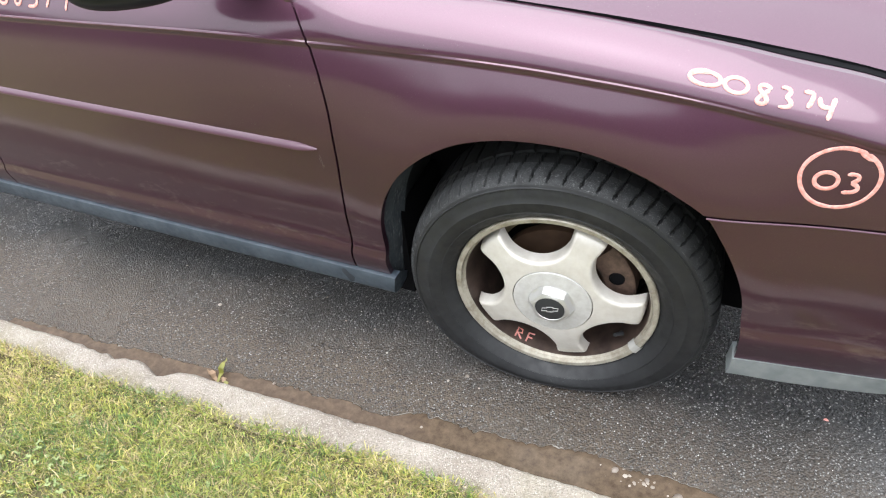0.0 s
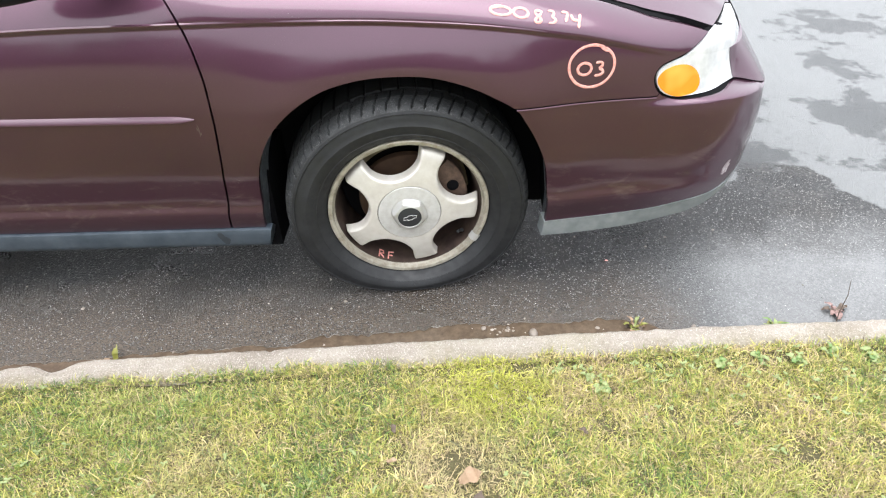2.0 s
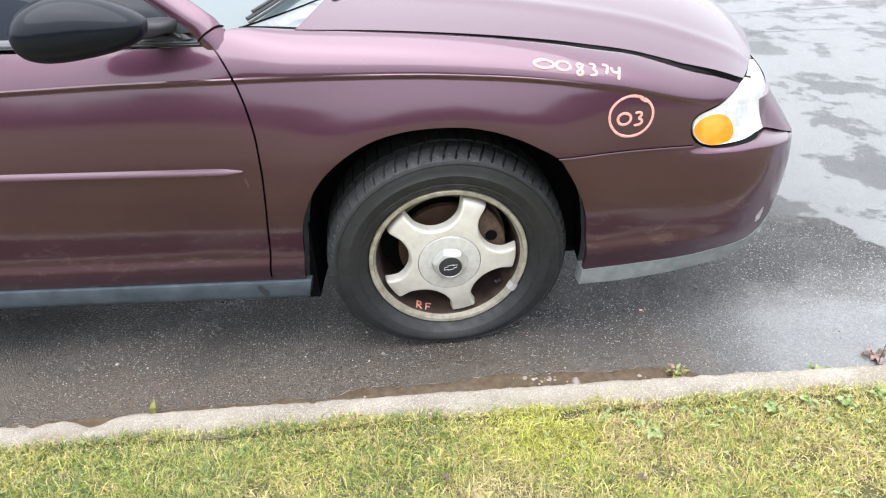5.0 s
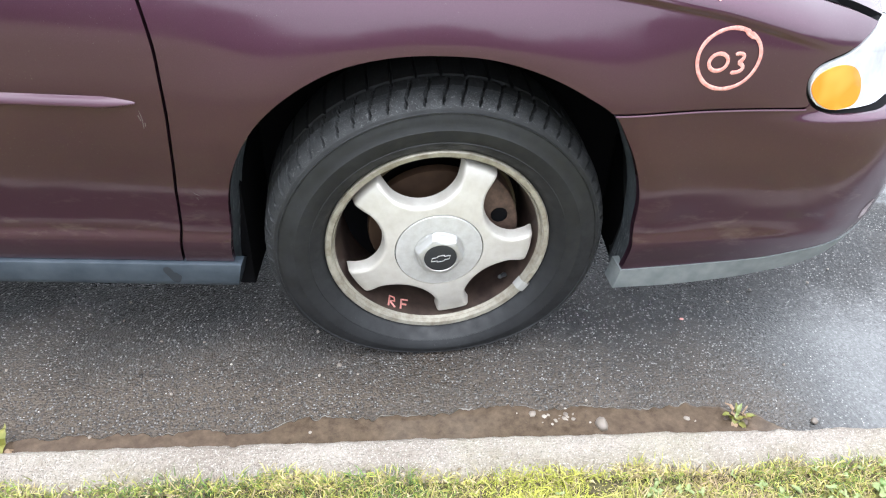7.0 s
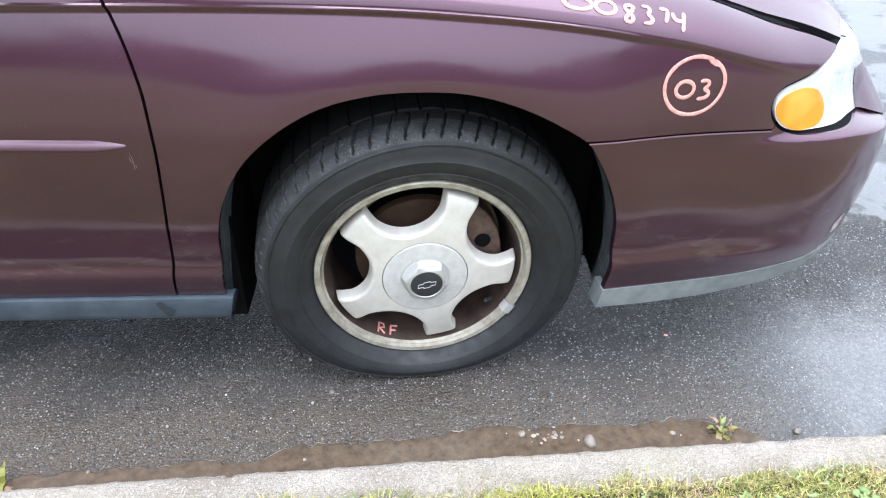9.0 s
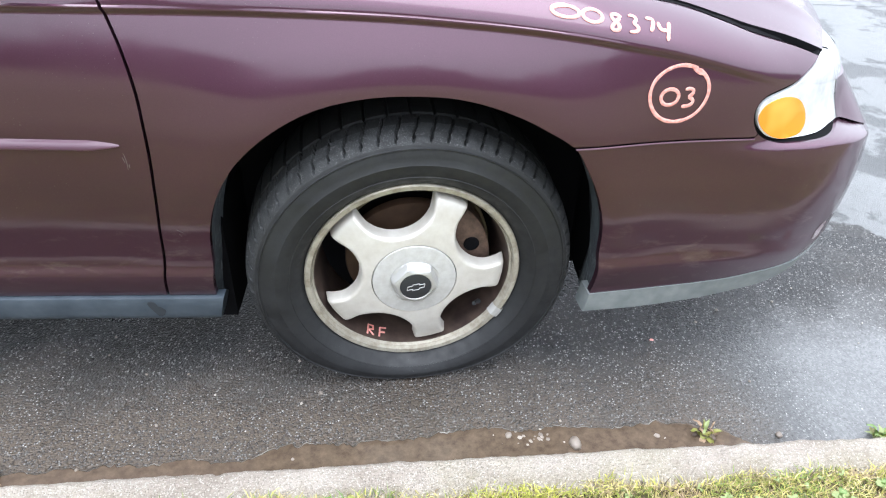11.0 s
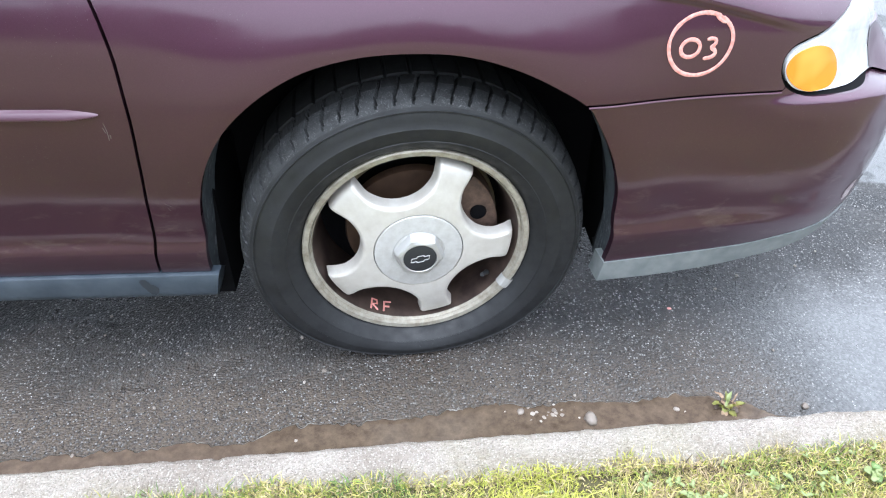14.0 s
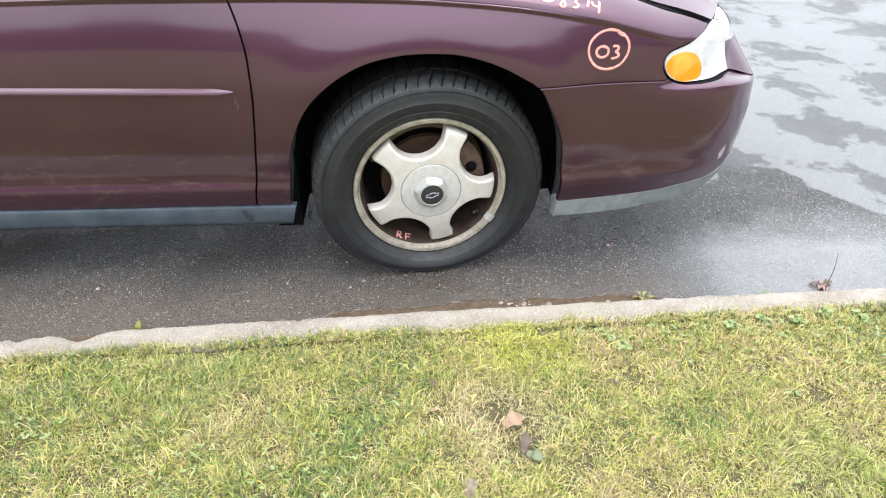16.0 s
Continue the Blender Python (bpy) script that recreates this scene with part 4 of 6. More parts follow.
def build_car():
    car = tagged(new("car"), "dark plum metallic two-door car parked on wet asphalt beside the kerb", "car")
    # flank
    not_lamp = lambda u, v: -inside(LAMP_LINE, u, v) - 0.0060
    hood_edge = lambda u, v: _hood_v(u) - v - 0.005
    fender = panel("fender", [lambda u, v: u - _door_u(v) - GAP, outside_arch, lambda u, v: v - np.where(u > 0.15, _seam_v(u) + GAP * 0.8, -1), not_lamp, hood_edge],
                   -0.66, 0.90, 0.258, 1.2, PAINT, car, "plum metallic fender with coral marker numbers")
    door = panel("door", [lambda u, v: _door_u(v) - u - GAP, lambda u, v: 0.923 - 0.02 * (u + 0.55) - v + 0 * u], -1.78, -0.45, 0.258, 1.2, PAINT, car, "plum metallic door with a thin side moulding")
    panel("rear_quarter", [lambda u, v: np.hypot(u + 2.72, v - 0.31) - 0.385], -3.95, -1.786, 0.258, 0.97, PAINT, car, du=0.05)
    panel("far_flank", [lambda u, v: np.hypot(u + 2.72, v - 0.31) - 0.385, outside_arch, hood_edge], -3.95, 0.84, 0.258, 1.2, PAINT, car, du=0.05, mirror=True)
    val_top = spline([(0.2, 0.236), (0.39, 0.2365), (0.47, 0.237), (0.60, 0.2425), (0.70, 0.252), (0.77, 0.2665), (0.86, 0.278), (0.92, 0.292), (1.0, 0.31), (1.8, 0.31)])
    val_bot = spline([(0.2, 0.183), (0.39, 0.184), (0.48, 0.1815), (0.61, 0.187), (0.75, 0.206), (0.80, 0.213), (0.86, 0.228), (0.92, 0.248), (1.0, 0.268), (1.8, 0.27)])
    bumper_near = None
    for flip in (False, True):
        bumper = panel("bumper_cover", [lambda u, v: _seam_v(u) - GAP * 0.8 - v, outside_arch, not_lamp, lambda u, v: v - val_top(u) - 0.001], 0.25, U_END, 0.2, 1.2, PAINT, car,
                       "plum front bumper cover, scuffed at the corner", mirror=flip)
        bumper_near = bumper_near or bumper
        panel("air_dam", [lambda u, v: val_top(u) - v, lambda u, v: v - val_bot(u), lambda u, v: outside_arch(u, v) + 0.003], 0.25, 1.05, 0.15, 0.7, VALANCE, car, "pale grey plastic air dam", out=0.003, depth=0.05, mirror=flip)
        # headlight
        lamp = panel("headlight", [lambda u, v: inside(LAMP_LINE, u, v) - 0.001], 0.63, 1.25, 0.55, 0.85, LENS, car, "clear headlight with an amber corner", out=0.002, depth=0.03, mirror=flip)
        amber_line = rounded_outline([(0.6440, 0.650), (0.652, 0.667), (0.672, 0.677), (0.705, 0.680), (0.741, 0.670), (0.766, 0.647), (0.773, 0.622), (0.760, 0.604), (0.735, 0.600), (0.702, 0.602), (0.673, 0.614), (0.653, 0.631)])
        panel("amber_lens", [lambda u, v: inside(amber_line, u, v)], 0.63, 0.80, 0.57, 0.72, AMBER, lamp, "amber turn signal lens", du=0.008, out=0.0035, depth=0.004, mirror=flip)
        panel("lamp_seal", [lambda u, v: inside(LAMP_LINE, u, v) + 0.010, lambda u, v: 0.004 - inside(LAMP_LINE, u, v), lambda u, v: 0.95 - u], 0.61, 1.27, 0.54, 0.85, BLACK, lamp, du=0.008, out=-0.006, depth=0.02, mirror=flip)
    # sloped nose panel between the lamps, with the dark grille slot over it
    us, ws = np.linspace(0.925, U_END, 46), np.linspace(0, 1, 10)[None]
    base = 0.585 - 0.045 * smooth(0.80, 1.2, us)[:, None]
    uu = us[:, None] + 0 * ws
    low, high = body(us[:, None], base, 0.004), body(us[:, None], 0.672, 0.010)
    face = low * (1 - ws[..., None]) + high * ws[..., None]
    tuck = body(uu, base + 0.022 + (0.672 - base - 0.022) * ws, 0.003)
    e = smooth(0.93, 1.05, uu)[..., None]
    face = tuck * (1 - e) + face * e
    face = np.concatenate([face, body(us[:, None], 0.674, -0.03)], 1)
    slot = body(np.linspace(1.10, U_END, 28)[:, None], np.linspace(0.674, 0.75, 6)[None], 0.004)
    for name, pts, mat, label in (("nose_panel", face, PAINT, "plum sloped nose panel"), ("grille_slot", slot, BLACK, "dark grille slot under the hood")):
        both = np.concatenate([pts, (pts * (1, -1, 1) + (0, 2 * CENTRE_Y, 0))[-2::-1]], 0)
        v, f = sheet(both)
        mesh_object(name, v, f, mat, car, label)
    # dark shell behind the gaps
    shell_us, shell_vs = np.arange(-3.95, U_END, 0.06), np.linspace(0.20, 0.99, 30)
    shell = body(shell_us[:, None], shell_vs[None], -0.022 - 0.045 * smooth(0.70, 0.85, shell_us)[:, None])
    v, f = sheet(shell)
    keep = []
    for face in f:
        u, w = shell_us[face[0] // 30], shell_vs[face[0] % 30]
        if math.hypot(u - ARCH[0], w - ARCH[1]) > 0.47 and math.hypot(u + 2.72, w - 0.31) > 0.45 and not (-1.75 < u < -0.6 and w > 0.93) and not (u > 0.25 and w < 0.42):
            keep.append(face)
    mesh_object("inner_shell", v, keep, BLACK, car)
    # rocker cladding
    us = np.linspace(-2.30, -0.412, 70)
    prof = [(0.2555, -0.02), (0.2550, 0.002), (0.2525, 0.0085), (0.248, 0.0105), (0.230, 0.0105), (0.206, 0.0098), (0.194, 0.0070), (0.1865, 0.0005), (0.182, -0.011), (0.181, -0.03), (0.20, -0.08)]
    rows = [[body(u + 0.25 * (a - 0.19) * (k == 69), a, b) for a, b in prof] for k, u in enumerate(us)]
    v, f = sheet(np.array(rows))
    f = f + [tuple(range(len(v) - len(prof), len(v)))]
    mesh_object("rocker_cladding", v, f, CLADDING, car, "blue-grey plastic rocker cladding with scuffs")
    v, f = ribbon([[(-0.548, 0.246), (-0.541, 0.226), (-0.528, 0.204)], [(-0.538, 0.228), (-0.524, 0.212)]], 0.017, 0.0112, 0.0003)
    mesh_object("sill_stain", v, f, STAIN, car, "dark smear on the sill cladding")
    # side moulding
    strip_v = lambda u: 0.6135 - 0.0165 * (np.asarray(u) + 0.52)
    rows = []
    for u in np.linspace(-1.74, -0.517, 120):
        tip = min(1.0, (-0.514 - u) / 0.055) ** 0.6
        c = float(strip_v(u))
        prof = [(-0.009, 0.0), (-0.0085, 0.006), (-0.006, 0.010), (-0.003, 0.0105), (0.003, 0.0075), (0.0078, 0.0035), (0.0095, 0.0)]
        rows.append([body(u, c + a * tip, b * tip) for a, b in prof])
    v, f = sheet(np.array(rows), flip=True)
    mesh_object("side_moulding", v, f, STRIP, door, "slim plum side moulding with a pointed end")
    bumper = bumper_near
    # marker writing
    slots = [("0", 0.2245, 0.848, 0.0515, 0.025), ("0", 0.279, 0.839, 0.038, 0.028), ("8", 0.3235, 0.822, 0.031, 0.038), ("3", 0.362, 0.820, 0.025, 0.037), ("7", 0.398, 0.821, 0.025, 0.033), ("4", 0.420, 0.805, 0.027, 0.038)]
    for k, (ch, u0, v0, w, h) in enumerate(slots):
        strokes = glyph(DIGITS[ch], u0, v0, w, h, -0.12) + ([[(0.2245, 0.860), (0.238, 0.869), (0.262, 0.868)]] if k == 0 else [])
        v, f = ribbon(strokes, 0.0074)
        mesh_object("marker_digit", v, f, MARKER, fender, "coral marker digit " + ch)
    ring = [(0.472 + 0.0572 * math.cos(a) * (1 + 0.02 * math.sin(3 * a)), 0.7035 + 0.0505 * math.sin(a)) for a in np.linspace(1.0, 1.0 + 2 * math.pi, 60)]
    v, f = ribbon([ring, [(0.492, 0.7505), (0.50, 0.742), (0.512, 0.736)]], 0.0068)
    mesh_object("marker_ring", v, f, MARKER, fender, "coral marker circle drawn round the code")
    for ch, u0, v0, w, h in (("0", 0.436, 0.684, 0.036, 0.030), ("3", 0.476, 0.680, 0.030, 0.034)):
        v, f = ribbon(glyph(DIGITS[ch], u0, v0, w, h), 0.0068)
        mesh_object("marker_digit", v, f, MARKER, fender, "coral marker digit " + ch)
    for k, ch in enumerate("008374"):
        v, f = ribbon(glyph(DIGITS[ch], -1.492 + 0.055 * k, 0.858, 0.042, 0.052), 0.0075)
        mesh_object("marker_digit", v, f, MARKER, door, "coral marker digit " + ch)
    v, f = ribbon([[(0.852, 0.617), (0.90, 0.604), (0.925, 0.596)]], 0.004, 0.0008, 0.0002)
    mesh_object("bumper_groove", v, f, BLACK, car)
    v, f = ribbon([[(0.880, 0.340), (0.877, 0.356), (0.881, 0.372), (0.890, 0.386)], [(0.888, 0.344), (0.886, 0.360), (0.892, 0.374)]], 0.0115, 0.0008, 0.0003)
    mesh_object("paint_scuff", v, f, SCUFF, bumper, "pale scuff where the paint is gone")
    v, f = ribbon([[(-0.514, 0.600), (-0.511, 0.585), (-0.512, 0.566)], [(-0.517, 0.592), (-0.514, 0.580)], [(-0.508, 0.578), (-0.5085, 0.570)]], 0.0014, 0.0006, 0.0002)
    mesh_object("paint_scratch", v, f, SCRATCH, door, "fine pale scratch in the paint")
    v, f = ribbon([[(-0.4525, 0.438), (-0.440, 0.430)], [(-0.449, 0.428), (-0.4455, 0.421)]], 0.0012, 0.0006, 0.0002)
    mesh_object("paint_scratch", v, f, SCRATCH, fender, "fine pale scratch in the paint")
    us = np.linspace(0.288, 0.646, 80)
    v, f = tube(body(us, _seam_v(us) - GAP * 0.8 - 0.0002, 0.0012), 0.0018, 8)
    mesh_object("bumper_edge", v, f, STRIP, bumper)
    build_hood(car)
    build_cabin(car, door)
    build_mirror(car)
    build_wheel_well(car)
    for x, y, turn, far in ((-0.002, 0.097, 5.8, False), (-2.72, 0.07, 0, False), (0.0, 2 * CENTRE_Y - 0.10, 185.8, True), (-2.72, 2 * CENTRE_Y - 0.07, 180, True)):
        build_wheel(car, pose(x, y, 0.2905, 2.7, 0, turn), not far and x > -1)
    return car


def hood_rim():
    us = np.linspace(-0.356, 0.842, 60)
    edge = body(us, _hood_v(us) + 0.009 + 0.022 * smooth(-0.1, 0.75, us))
    return edge


def build_hood(car):
    edge = hood_rim()
    n, m = len(edge), 50
    b = np.linspace(0, 1, m)
    pts = np.zeros((n, m, 3))
    top = spline([(-0.25, 0.998), (0.2, 0.965), (0.5, 0.925), (0.75, 0.868), (0.90, 0.805), (0.99, 0.735)])
    for i, e in enumerate(edge):
        k = i / (n - 1)
        cx = -0.235 + (0.985 + 0.235) * k
        cz = float(top(cx))
        rear = 1 - (1 - b) ** 2.3
        front = 1 - (1 - b) ** 2.1
        bend = rear * (1 - k) + front * k
        pts[i, :, 0] = e[0] + (cx - e[0]) * bend
        pts[i, :, 1] = e[1] + (CENTRE_Y - e[1]) * b
        pts[i, :, 2] = e[2] + (cz - e[2]) * (1 - (1 - b) ** 2.6)
    # a soft fold that runs towards the lamp
    fold = np.exp(-((b[None, :] - (0.30 - 0.12 * np.linspace(0, 1, n)[:, None])) / 0.035) ** 2) * 0.004
    pts[..., 2] += fold
    both = np.concatenate([pts, (pts * (1, -1, 1) + (0, 2 * CENTRE_Y, 0))[:, -2::-1]], 1)
    v, f = sheet(both)
    # turned-down edges
    rims = [both[:, 0], both[-1, :], both[:, -1][::-1], both[0, :][::-1]]
    line = np.concatenate(rims)
    skirt = np.stack([line, line - (0, 0, 0.022)], 1)
    hood = mesh_object("hood", v, f, PAINT, car, "plum hood beaded with rain sheen")
    # the skirt is coloured black for the shade within the gap, rubber included
    v, f = sheet(skirt, flip=True)
    mesh_object("hood_skirt_dark", v, f, BLACK, hood, "hood's turned-down edge, black for rubber seal and gap shade")
    # dark channel under the gap
    us = np.linspace(-0.36, 0.842, 60)
    a = body(us, _hood_v(us) - 0.002, -0.012)
    c = edge + np.array([0.0, 0.05, -0.035])
    v, f = sheet(np.stack([a, c], 1))
    mesh_object("hood_channel", v, f, BLACK, car)


def build_cabin(car, door):
    # fender top between door gap, windscreen and hood belongs to the fender; the pillar rises behind it
    foot, head = np.array([-0.545, 0.128, 0.945]), np.array([-1.32, 0.34, 1.395])
    ks = np.linspace(-0.05, 1, 26)
    def ridge(k, side):
        p = foot + (head - foot) * k - np.array([0, 0, 0.05]) * max(0.0, 0.02 - k) / 0.07
        return p + np.array([0, 0, 0.035 * math.sin(math.pi * k)]) + side
    rows = []
    for k in ks:
        w = 1 - 0.2 * k
        rows.append([ridge(k, np.array(o) * w) for o in ((-0.030, -0.006, -0.020), (-0.022, -0.012, -0.009), (-0.004, -0.010, 0.004), (0.014, 0.002, 0.013), (0.028, 0.020, 0.013), (0.032, 0.028, 0.004), (0.028, 0.032, -0.02))])
    v, f = sheet(np.array(rows), flip=True)
    mesh_object("windscreen_pillar", v, f, PAINT, car, "plum windscreen pillar")
    rows = []
    for k in np.linspace(0.02, 1, 24):
        rows.append([ridge(k, np.array(o)) for o in ((-0.066, -0.004, -0.034), (-0.058, -0.016, -0.024), (-0.044, -0.018, -0.020), (-0.032, -0.016, -0.02), (-0.026, -0.004, -0.02))])
    v, f = sheet(np.array(rows), flip=True)
    mesh_object("window_seal", v, f, TRIM, door, "black rubber window seal")
    line = np.array([ridge(k, np.array((-0.050, -0.0185, -0.021))) for k in np.linspace(0.03, 1, 24)])
    v, f = tube(line, 0.0018, 6)
    mesh_object("seal_line", v, f, BRIGHT, door, "thin grey line on the window seal")
    # shut line between the pillar and the fender
    line = np.array([ridge(0.010, np.array(o)) for o in ((-0.026, -0.013, -0.014), (-0.022, -0.014, -0.009), (-0.013, -0.0135, -0.002), (-0.004, -0.012, 0.004), (0.014, 0.001, 0.0135), (0.024, 0.014, 0.0145), (0.030, 0.024, 0.010))])
    v, f = tube(line, 0.0022, 6)
    mesh_object("pillar_gap", v, f, BLACK, car)
    # windscreen
    a, c = np.linspace(0, 1, 14), np.linspace(0, 1, 20)
    pts = np.zeros((14, 20, 3))
    low = lambda s: np.array([-0.515 + 0.34 * (1 - (1 - s) ** 2), 0.15 + (CENTRE_Y - 0.15) * s, 0.942 + 0.03 * s])
    high = lambda s: np.array([-1.30 + 0.14 * (1 - (1 - s) ** 2), 0.37 + (CENTRE_Y - 0.37) * s, 1.405 + 0.03 * s])
    for i, p in enumerate(a):
        for j, q in enumerate(c):
            pts[i, j] = low(q) * (1 - p) + high(q) * p + np.array([0.0, 0.0, 0.05 * math.sin(math.pi * p)])
    both = np.concatenate([pts, (pts * (1, -1, 1) + (0, 2 * CENTRE_Y, 0))[:, -2::-1]], 1)
    v, f = sheet(both, flip=True)
    mesh_object("windscreen", v, f, GLASS, car, "wet windscreen reflecting the overcast sky")
    # cowl under the glass
    rows = []
    for s in np.linspace(0, 1, 20):
        p = low(s)
        h = np.array([-0.36 + 0.125 * (1 - (1 - s) ** 2.3), 0.178 + (CENTRE_Y - 0.178) * s, 0.925 + 0.065 * (1 - (1 - s) ** 2.6)])
        rows.append([p + (0, 0, -0.004), p * 0.5 + h * 0.5 + (0, 0, -0.016), h + (0, 0, -0.012)])
    v, f = sheet(np.array(rows), flip=True)
    mesh_object("cowl", v, f, COWLING, car, "grey plastic cowl below the windscreen")
    # side glass and belt trim
    rows = []
    for u in np.linspace(-1.78, -0.60, 40):
        roof = min(1.32, 0.955 + (-0.60 - u) * 0.60)
        base = np.array([u, 0.128, 0.948])
        rows.append([base + np.array([0, 0.26 * s ** 1.7 * (roof - 0.948) / 0.37, (roof - 0.948) * s]) for s in np.linspace(0, 1, 6)])
    v, f = sheet(np.array(rows), flip=True)
    mesh_object("side_window", v, f, GLASS_DARK, door, "dark tinted side window")
    rows = []
    for u in np.linspace(-1.78, -0.575, 50):
        y = float(body(u, 0.93)[1]) - 0.002
        z = 0.9235 - 0.02 * (u + 0.55)
        rows.append([(u, y - 0.002, z - 0.001), (u, y - 0.004, z + 0.003), (u, y - 0.003, z + 0.006), (u, y + 0.002, z + 0.008), (u, y + 0.004, z + 0.012), (u, y + 0.010, z + 0.016), (u, y + 0.022, z + 0.018), (u, y + 0.03, z + 0.010)])
    v, f = sheet(np.array(rows), flip=True)
    belt = mesh_object("belt_trim", v, f, BRIGHT, door, "satin grey belt trim under the window")
    lows, tops = np.array(rows)[:, 0] + (0, -0.002, -0.001), np.array(rows)[:, 6] + (0, -0.001, 0.001)
    for line in (lows, tops):
        v, f = tube(line, 0.0026, 6)
        mesh_object("trim_seal", v, f, TRIM, belt, "thin black rubber line")
    # quarter sail behind the mirror
    tri = np.array([(-0.590, 0.118, 0.950), (-0.80, 0.122, 0.952), (-0.80, 0.165, 1.085), (-0.765, 0.160, 1.072)])
    bm = bmesh.new()
    front = [bm.verts.new(p) for p in tri]
    back = [bm.verts.new(p + np.array([0, 0.012, 0])) for p in tri]
    bm.faces.new(front)
    bm.faces.new(back[::-1])
    for k in range(4):
        bm.faces.new((front[k], back[k], back[(k + 1) % 4], front[(k + 1) % 4]))
    bmesh.ops.recalc_face_normals(bm, faces=bm.faces)
    part("mirror_sail", bm, SAILS, door, "black triangular mirror sail", False)
    # roof, far pillars and tail: closed plainly
    xs = [-1.28, -1.6, -2.1, -2.6, -3.0, -3.4, -3.85]
    zs = [1.40, 1.425, 1.42, 1.36, 1.24, 1.06, 0.95]
    ws = [0.60, 0.60, 0.60, 0.62, 0.70, 0.76, 0.76]
    rows = []
    for x, z, w in zip(xs, zs, ws):
        half = [(-w, z - 0.02), (-w * 0.92, z), (-w * 0.5, z + 0.02), (0, z + 0.025)]
        wall = (-0.86, 0.93)
        line = [wall] + half + [(-a, b) for a, b in half[-2::-1]] + [(0.86, 0.93)]
        rows.append([(x, CENTRE_Y + a, b) for a, b in line])
    rows.append([(-4.12 + 0.22 * abs(a / 0.86) ** 3, CENTRE_Y + a, 0.90 - 0.02 * abs(a)) for a, b in line])
    v, f = sheet(np.array(rows, float), flip=True)
    mesh_object("roof", v, f, PAINT, car)
    tail = []
    for a in np.linspace(-0.86, 0.86, 31):
        x = 0.22 * abs(a / 0.86) ** 3
        tail.append([(-4.12 + x - o, CENTRE_Y + a, z) for o, z in ((0.0, 0.90 - 0.02 * abs(a)), (0.03, 0.80), (0.05, 0.62), (0.09, 0.58), (0.10, 0.42), (0.05, 0.24))])
    v, f = sheet(np.array(tail))
    mesh_object("rear_bumper", v, f, PAINT, car)
    # the slim boxes beside the front tyre are added black for the shade there
    for x0, x1, y0, y1, z0, z1 in ((-3.85, -3.1, 0.14, 1.8, 0.17, 0.5), (-2.30, -0.47, 0.20, 1.74, 0.13, 0.55), (-2.30, -0.47, 0.13, 0.2, 0.195, 0.5), (-2.30, -0.47, 1.74, 1.81, 0.195, 0.5), (-3.1, -2.3, 0.42, 1.52, 0.15, 0.6), (-0.47, 0.42, 0.36, 1.58, 0.14, 0.7), (-0.468, -0.395, 0.15, 0.36, 0.145, 0.42), (0.392, 0.42, 0.17, 0.36, 0.175, 0.42), (0.42, 0.72, 0.30, 1.64, 0.21, 0.55), (-2.6, -0.62, 0.16, 1.78, 0.55, 0.9)):
        bm = bmesh.new()
        bmesh.ops.create_cube(bm, size=1, matrix=Matrix.LocRotScale(((x0 + x1) / 2, (y0 + y1) / 2, (z0 + z1) / 2), None, (x1 - x0, y1 - y0, z1 - z0)))
        part("underbody_fill", bm, BLACK, car, "", False)
    # wiper
    path = np.array([(-0.470, 0.182, 0.951), (-0.430, 0.235, 0.966), (-0.36, 0.40, 0.99), (-0.30, 0.60, 1.01), (-0.25, 0.85, 1.03)])
    dense = np.stack([np.interp(np.linspace(0, 4, 40), range(5), path[:, k]) for k in range(3)], 1)
    pieces = [tube(dense + (0, 0, 0.010), 0.005, 6), tube(dense + (0.004, 0, 0.0), 0.0035, 6), tube(dense[4:] + (-0.006, 0, 0.016), 0.004, 6)]
    v, f = joined(pieces)
    mesh_object("wiper", v, f, TRIM, car, "black wiper arm resting on the glass")
    bm = bmesh.new()
    bmesh.ops.create_uvsphere(bm, u_segments=14, v_segments=8, radius=1, matrix=pose(-0.272, 0.362, 0.962, 0, 0, 50) @ Matrix.Diagonal((0.017, 0.009, 0.006, 1)))
    part("washer_nozzle", bm, TRIM, car, "small black washer nozzle")


